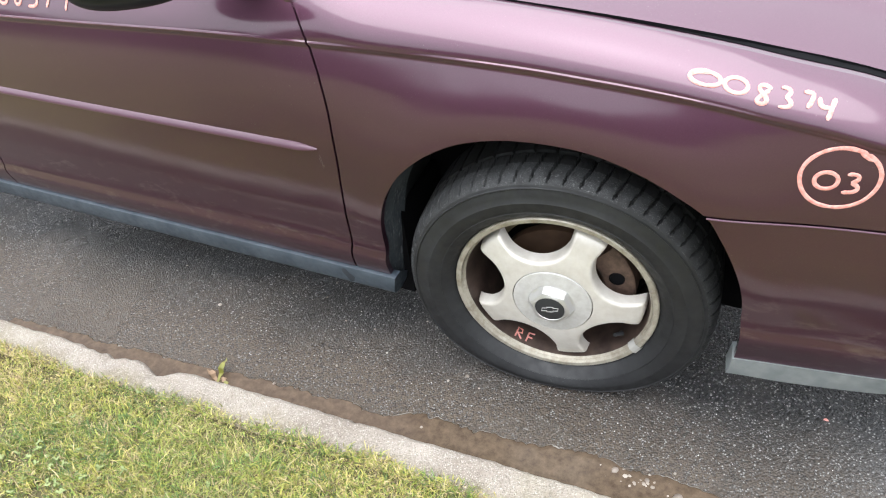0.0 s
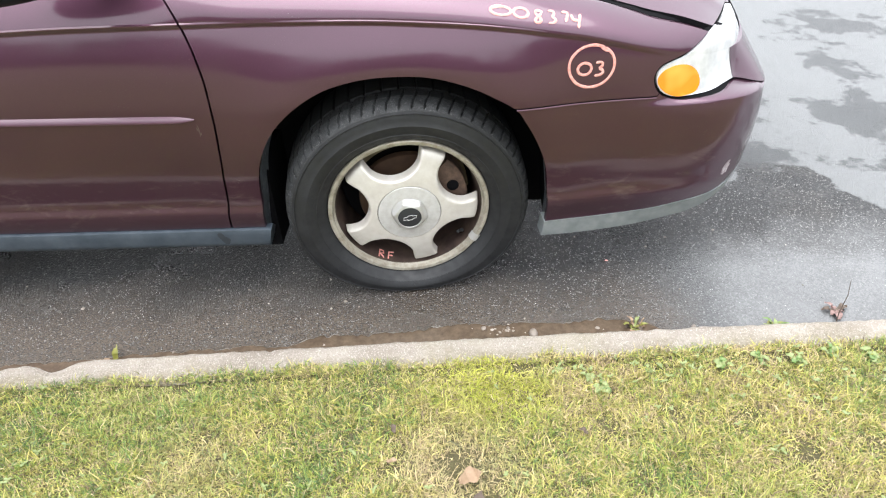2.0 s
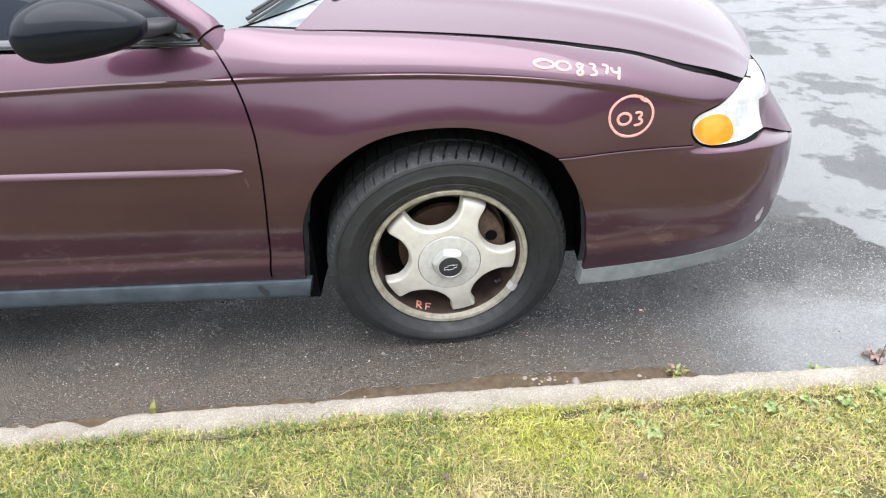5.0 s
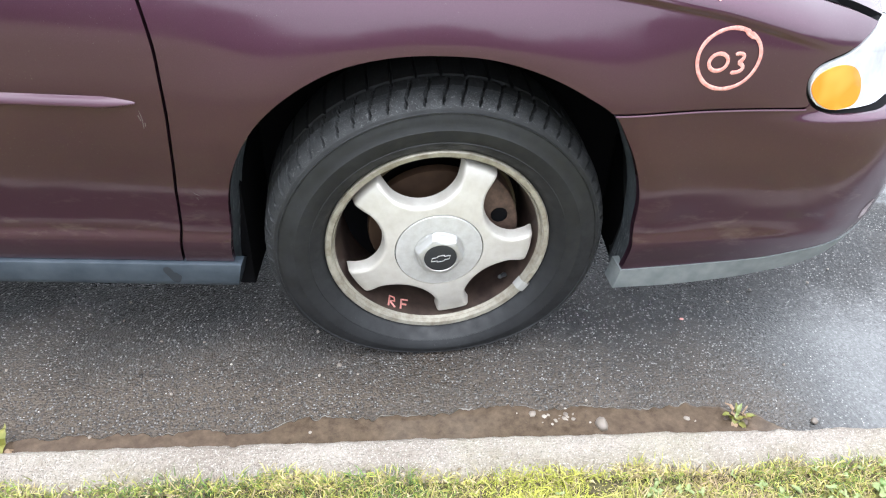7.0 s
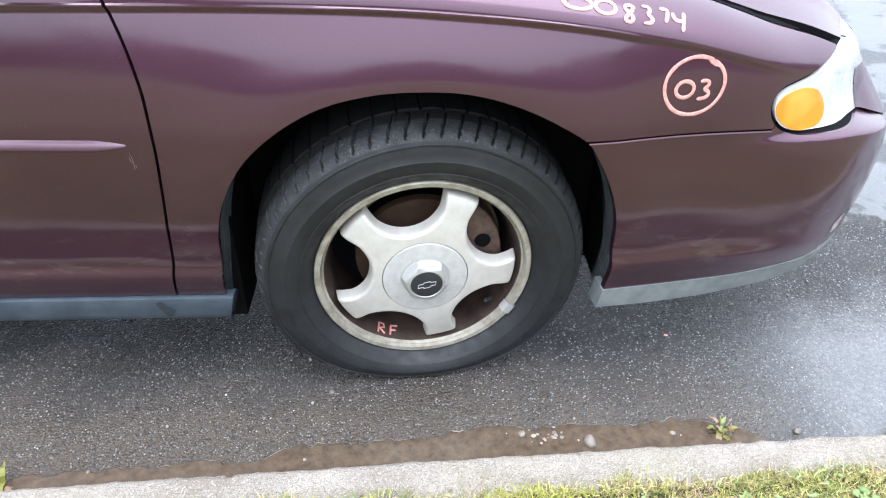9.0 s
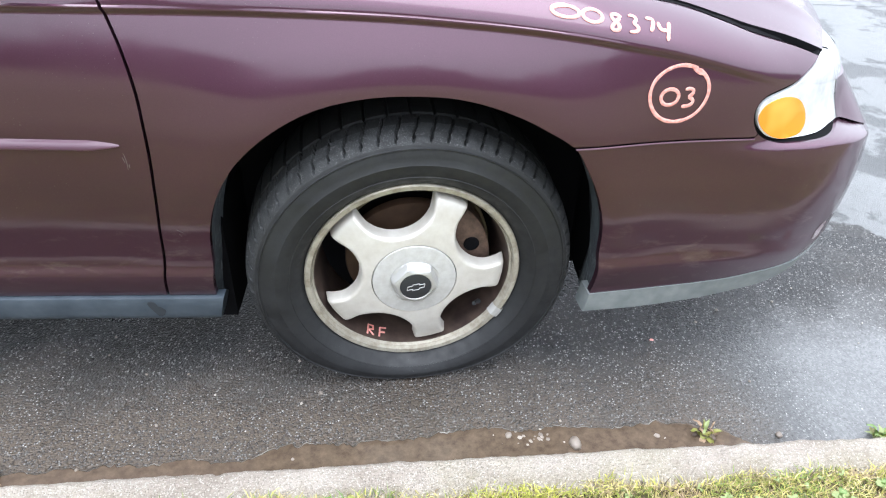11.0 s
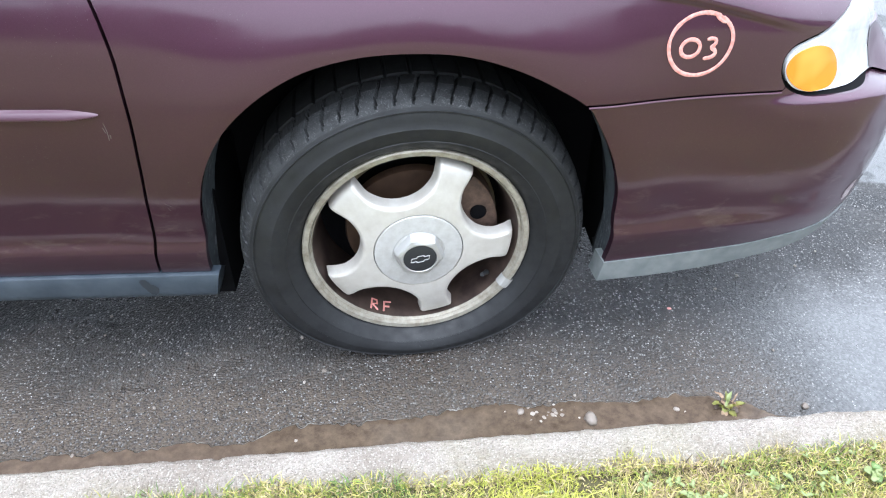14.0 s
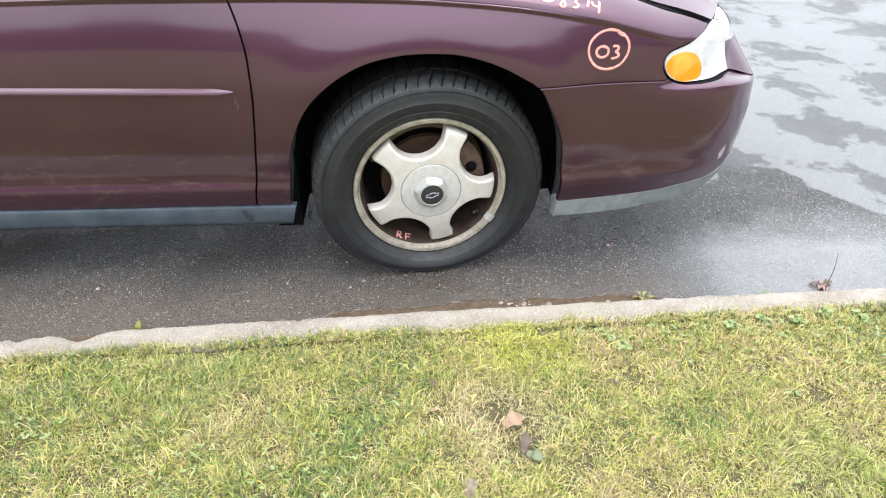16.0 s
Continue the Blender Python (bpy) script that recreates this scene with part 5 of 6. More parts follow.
def build_mirror(car):
    # a rounded shell, deeper at its outer end, tapering to the arm
    n, m = 44, 30
    c = np.array([-0.760, -0.055, 1.010])
    pts = np.zeros((n, m, 3))
    for i in range(n):
        a = 2 * math.pi * i / n
        ca, sa = math.cos(a), math.sin(a)
        for j in range(m):
            p = math.pi * (j + 0.5) / m
            k = math.cos(p)
            x = 0.133 * math.copysign(abs(k) ** 0.8, k)
            ring = math.sin(p) ** 0.62
            t = x / 0.133
            high = 0.070 - 0.020 * t - 0.026 * t * t
            low = 0.060 - 0.012 * t
            z = (high if sa > 0 else low) * math.copysign(abs(sa) ** 0.9, sa) * ring + 0.004 * t
            y = (0.072 - 0.018 * t) * ca * ring
            pts[i, j] = c + (x, y + 0.10 * x, z)
    v, f = sheet(pts, closed_u=True)
    v = np.concatenate([v, pts[:, 0].mean(0)[None], pts[:, -1].mean(0)[None]])
    k = len(v) - 2
    f = f + [((i + 1) % n * m, i * m, k) for i in range(n)] + [(i * m + m - 1, (i + 1) % n * m + m - 1, k + 1) for i in range(n)]
    shell = mesh_object("door_mirror", v, f, MIRROR_SHELL, car, "glossy black door mirror housing")
    rows = []
    for k, (x, y, z, w, h) in enumerate([(-0.690, -0.035, 0.998, 0.040, 0.026), (-0.672, 0.0, 0.988, 0.030, 0.020), (-0.664, 0.05, 0.977, 0.030, 0.016), (-0.668, 0.10, 0.970, 0.042, 0.017), (-0.675, 0.125, 0.968, 0.055, 0.020)]):
        rows.append([(x + w * math.copysign(abs(math.cos(a)) ** 0.7, math.cos(a)), y + 0.01 * math.cos(a), z + h * math.copysign(abs(math.sin(a)) ** 0.7, math.sin(a))) for a in np.linspace(0, 2 * math.pi, 18, endpoint=False)])
    v, f = sheet(np.array(rows), closed_v=True)
    mesh_object("mirror_arm", v, f, TRIM, shell, "black mirror arm")


def build_wheel_well(car):
    for cx, y_turn in ((ARCH[0], False), (ARCH[0], True), (-2.72, False), (-2.72, True)):
        angles = np.linspace(-0.285, math.pi + 0.285, 60)
        rows = []
        for a in angles:
            r = float(_arch_r(np.clip(a, -0.4, 3.55))) + 0.004 if cx == ARCH[0] else 0.39
            u, z = cx + r * math.cos(a), 0.31 + r * math.sin(a)
            lip = body(u, max(z, 0.16), -0.014)
            deep = r + 0.03
            row = [lip, lip + np.array([0.004 * math.cos(a), 0.02, 0.004 * math.sin(a)])]
            for yy, rr in ((0.165, r - 0.006), (0.20, r + 0.004), (0.45, deep), (0.452, 0.05)):
                row.append((cx + rr * math.cos(a), yy + max(0, lip[1] - 0.09), 0.31 + rr * math.sin(a)))
            rows.append(row)
        rows = np.array(rows, float)
        rows[..., 2] = np.maximum(rows[..., 2], 0.19)
        if y_turn:
            rows = rows * (1, -1, 1) + (0, 2 * CENTRE_Y, 0)
        v, f = sheet(rows[:, 2:], flip=y_turn)
        liner = mesh_object("wheel_liner", v, f, LINER, car, "muddy plastic wheel arch liner, coloured dark for the arch's shade")
        v, f = sheet(rows[:, :3], flip=y_turn)
        mesh_object("flange", v, f, FLANGE, liner, "scuffed grey edge of the arch liner")


def revolve(profile, steps=96, rule=None):
    """Turn a profile of (radius, outwards) round the wheel's axis, which is local -y."""
    pts = np.zeros((steps, len(profile), 3))
    for i in range(steps):
        a = 2 * math.pi * i / steps
        for j, (r, o) in enumerate(profile):
            if rule:
                r, o = rule(i, j, r, o)
            pts[i, j] = (r * math.cos(a), -o, r * math.sin(a))
    return pts


def build_wheel(car, m, detailed):
    lip = [(0.150, -0.19), (0.194, -0.17), (0.196, -0.06), (0.202, -0.030), (0.2065, -0.014), (0.2095, -0.0075), (0.2105, -0.0070), (0.2115, -0.0085), (0.2125, -0.0065), (0.2145, 0.0), (0.2235, 0.0005), (0.2262, -0.002), (0.2268, -0.012)]
    k = 4
    v, f = sheet(revolve(lip[k:], 120), closed_u=True)
    def put(name, v, f, mat, parent, label="", shade=True):
        v = np.asarray(v, float).reshape(-1, 3)
        v = np.array([m @ Vector(p) for p in v])
        return mesh_object(name, v, f, mat, parent, label, shade)
    wheel = put("wheel", v, f, LIP, car, "five-spoke alloy wheel with a tarnished lip" if detailed else "alloy wheel")
    v, f = sheet(revolve(lip[: k + 1], 96), closed_u=True)
    put("rim_barrel", v, f, BARREL, wheel, "brown brake-dusted rim barrel")
    # spokes
    outline = []
    half = radians(25.4)
    for s in range(5):
        mid = radians(66 + 36 + 72 * s)
        for t in np.linspace(-half, half, 26):
            r = 0.199 * math.cos(t) - math.sqrt(max(0, 0.0885**2 - (0.199 * math.sin(t)) ** 2))
            outline.append((mid + t, r))
        for t in np.linspace(half, 2 * math.pi / 5 - half, 12):
            outline.append((mid + t, 0.1965))
        # corners of the tip are eased by the loop below
    o = np.array([(r * math.cos(a), r * math.sin(a)) for a, r in outline])
    dense = []
    for p, q in zip(o, np.roll(o, -1, 0)):
        steps = max(1, int(np.hypot(*(q - p)) / 0.006))
        dense += [p + (q - p) * t / steps for t in range(steps)]
    o = np.array(dense)
    o = 0.25 * np.roll(o, 1, 0) + 0.5 * o + 0.25 * np.roll(o, -1, 0)
    t = np.roll(o, -1, 0) - np.roll(o, 1, 0)
    t /= np.hypot(*t.T)[:, None]
    nrm = np.stack([-t[:, 1], t[:, 0]], 1)      # inwards of the metal
    rad = np.hypot(*o.T)
    circle = o / rad[:, None]
    face = spline([(0.080, 0.0105), (0.10, 0.0095), (0.13, 0.0060), (0.155, 0.0010), (0.175, -0.0040), (0.186, -0.0085), (0.1965, -0.0160)])
    def level(p, base):
        r = np.hypot(*p.T)
        return np.stack([p[:, 0], -(base + face(r)), p[:, 1]], 1)
    loops = [level(o - nrm * 0.003, -0.030), level(o - nrm * 0.0012, -0.016), level(o + nrm * 0.0002, -0.0062), level(o + nrm * 0.0022, -0.0022), level(o + nrm * 0.0050, -0.0004), level(o + nrm * 0.0075, 0.0)]
    for q in np.linspace(0.14, 1.0, 7):
        p = (o + nrm * 0.0075) * (1 - q) + circle * 0.0897 * q
        loops.append(level(p, 0.0))
    loops.append(level(circle * 0.0889, -0.003))
    v, f = sheet(np.array(loops), closed_v=True, flip=True)
    put("spokes", v, f, ALLOY, wheel, "five broad satin alloy spokes, dusty")
    v, f = sheet(revolve([(0.0915, -0.004), (0.0885, -0.004), (0.0860, -0.004)], 72), closed_u=True)
    put("cap_gap", v, f, BLACK, wheel)
    cap = [(0.0880, -0.002), (0.0876, 0.0098), (0.0864, 0.0112), (0.070, 0.0128), (0.056, 0.0142), (0.0525, 0.0142), (0.0515, 0.0128), (0.0505, 0.0125), (0.046, 0.0125)]
    v, f = sheet(revolve(cap, 96), closed_u=True)
    put("hub_cap", v, f, CAPDISC, wheel, "pale round centre cap")
    # six-sided nut form in the middle
    def hexed(i, j, r, oo):
        a = 2 * math.pi * i / 72 + 0.2
        k = (a % (math.pi / 3)) - math.pi / 6
        flat = math.cos(math.pi / 6) / math.cos(k)
        w = (0.2, 1.0, 1.0, 0.9, 0.2, 0.0, 0.0)[j]
        return r * (1 + w * (flat - 0.95)), oo
    nut = [(0.0500, 0.0125), (0.0490, 0.0150), (0.0458, 0.0265), (0.0432, 0.0310), (0.0365, 0.0335), (0.0335, 0.0338), (0.0325, 0.0320)]
    v, f = sheet(revolve(nut, 72, hexed), closed_u=True)
    put("centre_nut", v, f, CHROME, wheel, "six-sided chrome centre", False)
    v, f = sheet(revolve([(0.0328, 0.030), (0.0322, 0.0328), (0.031, 0.0334), (0.015, 0.0340), (0.0002, 0.0342)], 48), closed_u=True)
    badge = put("centre_badge", v, f, TRIM, wheel, "black round badge with a plain silver emblem")
    if detailed:
        # plain silver emblem: the outline of a slanted bar with a taller middle
        shape = [(-0.0190, -0.0042), (-0.0068, -0.0042), (-0.0080, -0.0072), (0.0060, -0.0072), (0.0072, -0.0042), (0.0168, -0.0042),
                 (0.0200, 0.0042), (0.0082, 0.0042), (0.0094, 0.0072), (-0.0046, 0.0072), (-0.0058, 0.0042), (-0.0158, 0.0042)]
        turn = radians(10)
        c, sn = math.cos(turn), math.sin(turn)
        lines = [Vector((x * c - y * sn, -0.0344, x * sn + y * c)) for x, y in shape]
        pieces = []
        for a, b in zip(lines, lines[1:] + lines[:1]):
            pieces.append(tube([a, (a + b) / 2, b], 0.00085, 6))
        v, f = joined(pieces)
        put("emblem", v, f, CHROME, badge, "plain silver emblem outline", False)
    # brake disc and knuckle behind
    v, f = sheet(revolve([(0.06, -0.07), (0.138, -0.07), (0.140, -0.075), (0.140, -0.09), (0.06, -0.095)], 64), closed_u=True)
    disc = put("brake_disc", v, f, RUST, wheel, "rusty brake disc")
    # pale edge of the dust shield, and the caliper with its bore
    v, f = sheet(revolve([(0.152, -0.100), (0.172, -0.098), (0.178, -0.104), (0.178, -0.12)], 64))
    put("dust_shield", v[: 4 * 30], [q for q in f if max(q) < 120], SHIELD, wheel, "dull ochre edge of the dust shield")
    rows = []
    for a in np.linspace(radians(-2), radians(47), 16):
        rows.append([(r * math.cos(a), -o, r * math.sin(a)) for r, o in ((0.098, -0.10), (0.100, -0.058), (0.106, -0.052), (0.164, -0.050), (0.171, -0.055), (0.173, -0.10))])
    v, f = sheet(np.array(rows))
    n = len(rows[0])
    caliper = put("caliper", v, f + [tuple(range(n)), tuple(range(len(v) - n, len(v)))[::-1]], CALIPER, wheel, "rust-brown brake caliper")
    bore = [(0.0175, -0.052), (0.0170, -0.0485), (0.0150, -0.0480), (0.0145, -0.0495), (0.0002, -0.0495)]
    pts = revolve(bore, 24) + np.array([0.135 * math.cos(radians(17)), 0, 0.135 * math.sin(radians(17))])
    v, f = sheet(pts, closed_u=True)
    put("bore", v, f, BLACK, caliper, "dark round bore")
    v, f = sheet(revolve([(0.0, -0.15), (0.19, -0.15)], 48), closed_u=True)
    put("back_plate", v, f, BLACK, wheel)
    # tyre
    lugs, per = 64, 12
    steps = lugs * per
    prof = [(0.2245, -0.010), (0.231, -0.001), (0.240, 0.010), (0.254, 0.0195), (0.2555, 0.0203), (0.2570, 0.0195), (0.270, 0.0240), (0.284, 0.0256), (0.2848, 0.0249), (0.300, 0.0240), (0.3135, 0.0198), (0.3150, 0.0216), (0.3168, 0.0214), (0.3180, 0.0186),
            (0.3225, 0.0165), (0.3265, 0.0130), (0.3300, 0.0085), (0.3335, 0.0030), (0.3365, -0.004), (0.3388, -0.011), (0.3408, -0.019), (0.3425, -0.030), (0.3438, -0.044), (0.3442, -0.060), (0.334, -0.062), (0.334, -0.068), (0.3445, -0.070), (0.345, -0.10),
            (0.345, -0.135), (0.343, -0.17), (0.334, -0.205), (0.315, -0.222), (0.26, -0.215), (0.2245, -0.195)]
    shoulder, crown = 14, 21
    wear = random.Random(3)
    jag = [wear.uniform(-1, 1) for _ in range(steps)]
    bend = (2, 2, 2, 1, 1, 0, -1, -2, -3, -4)
    deep = (0.0, 0.0010, 0.0060, 0.0105, 0.0125, 0.0125, 0.0125, 0.0125, 0.0125, 0.0125)
    def tread(i, j, r, oo):
        if shoulder <= j <= shoulder + 9:
            k = j - shoulder
            s = (i - bend[k]) % per
            if s == 0 and k:
                r -= deep[k]
                oo -= (0, 0.001, 0.005, 0.006, 0.006, 0.005, 0.003, 0, 0, 0)[k]
            elif k >= 2:
                r += 0.0007 * jag[(i // 2 + 37 * k) % steps]
                oo += 0.0006 * jag[(i // 2 + 91 * k) % steps]
        elif 26 <= j <= 29 and i % 16 in (0, 1):
            r -= 0.006
        return r, oo
    pts = revolve(prof, steps, tread)
    # the load squashes the lower half, most at the tread
    rad = np.hypot(pts[..., 0], pts[..., 2])
    squash = 1 - 0.148 * np.clip((rad - 0.227) / 0.117, 0, 1) ** 1.2 * (pts[..., 2] / np.maximum(rad, 0.1)) ** 2
    pts[..., 2] = np.where(pts[..., 2] < 0, pts[..., 2] * squash, pts[..., 2])
    low = np.clip(-pts[..., 2] / 0.29, 0, 1) ** 3 * np.clip((rad - 0.23) / 0.04, 0, 1)
    pts[..., 1] = np.where(pts[..., 1] < 0.03, pts[..., 1] - 0.006 * low, pts[..., 1])
    pts[..., 2] = np.maximum(pts[..., 2], -0.2925)
    v, f = sheet(pts[:, : shoulder + 1], closed_u=True)
    tyre = put("tyre", v, f, RUBBER, wheel, "worn black tyre with a smooth sidewall")
    v, f = sheet(pts[:, shoulder : crown + 1], closed_u=True)
    put("tyre_shoulder", v, f, TREAD, tyre, "scuffed shoulder lugs with curved grooves")
    v, f = sheet(pts[:, crown:], closed_u=True)
    put("tread", v, f, CROWN, tyre, "damp tread, coloured darker for the shade in the arch", False)
    if not detailed:
        return
    # clip-on weight, valve, marker letters
    a = math.atan2(0.17 - 0.292, 0.197)
    grow = 1.036
    rows = []
    for t in np.linspace(a - 0.055, a + 0.055, 8):
        rows.append([(r * grow * math.cos(t), -o, r * grow * math.sin(t)) for r, o in ((0.196, -0.012), (0.197, -0.004), (0.203, 0.004), (0.212, 0.006), (0.219, 0.004), (0.2205, -0.004))])
    v, f = sheet(np.array(rows))
    put("wheel_weight", v, f, LEAD, wheel, "clip-on grey wheel weight")
    a = radians(-36)
    foot = np.array([0.186 * math.cos(a), 0.03, 0.186 * math.sin(a)])
    tip = np.array([0.168 * math.cos(a), 0.012, 0.168 * math.sin(a)])
    v, f = tube([foot, foot * 0.5 + tip * 0.5, tip], [0.006, 0.0045, 0.0045], 10)
    put("valve_stem", v, f, TRIM, wheel, "black rubber valve stem")
    letters = {"R": [[(0.1, 0), (0.15, 1.0), (0.7, 0.95), (0.75, 0.6), (0.2, 0.5), (0.85, 0.0)]], "F": [[(0.15, 0.0), (0.2, 0.95), (0.9, 1.0)], [(0.2, 0.5), (0.75, 0.52)]]}
    pieces = []
    for ch, a0 in (("R", radians(-120.5)), ("F", radians(-112.5))):
        for line in letters[ch]:
            path = []
            for x, y in line:
                t = a0 + x * 0.105
                path.append(((0.203 - 0.026 * y * 0.25) * math.cos(t), 0.030 - 0.0 + 0.024 * (y - 0.5) * 1.0, (0.203 - 0.026 * y * 0.25) * math.sin(t)))
            pieces.append(tube(path, 0.0022, 6))
    v, f = joined(pieces)
    v[:, 1] += 0.004
    put("marker_letters", v, f, MARKER, wheel, "coral marker letters RF")


build_car()


# ---- small things by the kerb and far trees ----
def blob(seed, size, squash=(1, 0.8, 0.6), n=10, m=7):
    """An uneven stone, flat at the foot."""
    pts = np.zeros((n, m, 3))
    for i in range(n):
        for j in range(m):
            a, p = 2 * math.pi * i / n, math.pi * (j + 0.5) / m
            d = Vector((math.cos(a) * math.sin(p), math.sin(a) * math.sin(p), math.cos(p)))
            r = size * (1 + 0.35 * noise.noise(d * 1.4 + Vector((seed * 3.1, seed, 0))))
            pts[i, j] = (d.x * r * squash[0], d.y * r * squash[1], max(-0.35 * size, d.z * r * squash[2]))
    v, f = sheet(pts, closed_u=True, flip=True)
    return v, f + [tuple(i * m for i in range(n)), tuple(i * m + m - 1 for i in range(n))[::-1]]


def build_pebbles():
    rng = random.Random(8)
    meshes = []
    for k in range(6):
        v, f = blob(k + 1.0, 1.0)
        me = bpy.data.meshes.new("pebble")
        me.from_pydata([tuple(map(float, p)) for p in v], [], f)
        me.polygons.foreach_set("use_smooth", [True] * len(me.polygons))
        me.materials.append(STONE)
        meshes.append(me)
    spots = [(-0.211, 0.044, 0.0065), (0.199, -0.086, 0.0085), (0.338, -0.113, 0.0165), (0.519, -0.093, 0.0075), (-0.25, -0.138, 0.005), (-0.674, -0.155, 0.005), (0.787, -0.096, 0.009), (-1.014, 0.038, 0.006), (0.535, -0.10, 0.004)]
    spots += [(0.255 + rng.gauss(0, 0.022), -0.092 + rng.gauss(0, 0.013), rng.uniform(0.003, 0.0065)) for _ in range(16)]
    spots += [(rng.uniform(0.15, 0.32), rng.uniform(-0.115, -0.07), rng.uniform(0.002, 0.005)) for _ in range(10)]
    spots += [(rng.uniform(-1.3, 1.2), rng.uniform(-0.05, 0.5), rng.uniform(0.002, 0.0045)) for _ in range(46)]
    for k, (x, y, r) in enumerate(spots):
        ob = new("pebble", meshes[k % 6])
        ob.matrix_world = pose(x, y, 0.35 * r, 0, 0, rng.uniform(0, 360)) @ Matrix.Diagonal((r, r, r, 1))
        tagged(ob, "small rounded stone lying on wet asphalt" if r < 0.012 else "smooth brown pebble at the gutter's edge", "pebble", "loose stones on the road")


def build_grit():
    rng = np.random.default_rng(12)
    n = 26000
    x, y = rng.uniform(-1.7, 2.2, n), rng.uniform(-0.12, 1.0, n)
    r = 0.0005 + 0.0014 * rng.uniform(0, 1, n) ** 3
    unit = np.array([(1, 0, 0), (0, 1, 0), (-1, 0, 0), (0, -1, 0), (0, 0, 0.7)])
    turn = rng.uniform(0, 6.28, n)
    c, s = np.cos(turn), np.sin(turn)
    v = unit[None] * (r[:, None, None] * rng.uniform(0.7, 1.3, (n, 5, 1)))
    v = np.stack([v[..., 0] * c[:, None] - v[..., 1] * s[:, None] + x[:, None], v[..., 0] * s[:, None] + v[..., 1] * c[:, None] + y[:, None], v[..., 2] + 0.0002], -1)
    k = 5 * np.arange(n)
    f = np.concatenate([np.stack([k + a, k + b, k + 4], 1) for a, b in ((0, 1), (1, 2), (2, 3), (3, 0))])
    ob = mesh_object("road_grit", v.reshape(-1, 3), f.tolist(), GRIT, None, "", False)
    tagged(ob, "pale chips of stone showing in the asphalt", "grit", kind="stuff")


def build_puddle():
    far = spline([(-1.9, -0.25), (-1.2, -0.20), (-0.78, -0.160), (-0.50, -0.140), (-0.38, -0.135), (-0.25, -0.106), (0.03, -0.088), (0.15, -0.066), (0.40, -0.066), (0.57, -0.056), (0.66, -0.085), (0.74, -0.125), (0.85, -0.15), (1.0, -0.15)])
    xs = np.arange(-1.6, 0.86, 0.006)
    rows = []
    for x in xs:
        a = kerb_y(x) + 0.004
        b = float(far(x)) + 0.012 * wobble(x, 0.0, 16, 1.5) + 0.007 * wobble(x, 1.0, 55, 2.5) + 0.007 * wobble(x, 2.0, 130, 0.5)
        b = max(b, a + 0.004)
        rows.append([(x, a + (b - a) * k, 0.0034 if k < 0.97 else 0.0006) for k in (0, 0.3, 0.6, 0.85, 0.96, 1.0)])
    v, f = sheet(np.array(rows))
    # a pale ribbon painted along the water's edge for its bright glints
    lines = []
    for x in xs[::1]:
        b = max(float(far(x)) + 0.012 * wobble(x, 0.0, 16, 1.5) + 0.007 * wobble(x, 1.0, 55, 2.5) + 0.007 * wobble(x, 2.0, 130, 0.5), kerb_y(x) + 0.008)
        w = 0.0034 * max(0.0, 1.9 * wobble(x, 4.0, 24, 3.0) - 0.15) if x < 0.62 else 0.0
        lines.append([(x, b + 0.0005, 0.0008), (x, b + 0.0005 + w * 0.5, 0.0022), (x, b + 0.0005 + w, 0.0006)])
    vl, fl = sheet(np.array(lines))
    tagged(mesh_object("glint_line", vl, fl, GLINT), "thin pale froth line along the puddle's edge, with wet glints painted in", "silt", kind="structure")
    tagged(mesh_object("gutter_puddle", v, f, WATER), "shallow muddy puddle along the kerb", "water", kind="structure")


def leaf_mesh(length, width, curl=0.3, n=9):
    rows = []
    for i in range(n):
        t = i / (n - 1)
        w = width * (math.sin(math.pi * min(1, t * 0.96 + 0.04)) ** 0.7) * (1 + 0.22 * math.sin(9.1 * t + 40 * length))
        z = curl * length * (t - t * t) + 0.07 * length * math.sin(11 * t + 90 * width) + 0.04 * length * math.sin(23 * t + 200 * width)
        rows.append([(t * length, -w / 2, z + 0.18 * w), (t * length, -w / 4, z + 0.04 * w), (t * length, 0, z), (t * length, w / 4, z + 0.04 * w), (t * length, w / 2, z + 0.18 * w)])
    return sheet(np.array(rows))


def rosette(name, x, y, z, count, length, width, mats, label, seed, rise=(15, 60)):
    rng = random.Random(seed)
    root = tagged(new(name), label, "weed")
    root.matrix_world = pose(x, y, z)
    for k in range(count):
        l = length * rng.uniform(0.35, 1.15)
        v, f = leaf_mesh(l, width * rng.uniform(0.7, 1.2), rng.uniform(0.1, 0.5))
        m = pose(0, 0, 0, 0, 0, 360 * k / count + rng.uniform(-25, 25)) @ pose(0, 0, 0, rng.uniform(-20, 20), -rng.uniform(*rise), 0)
        v = np.array([m @ Vector(p) for p in v])
        mesh_object("leaf", v, f, mats[k % len(mats)], root)
    return root


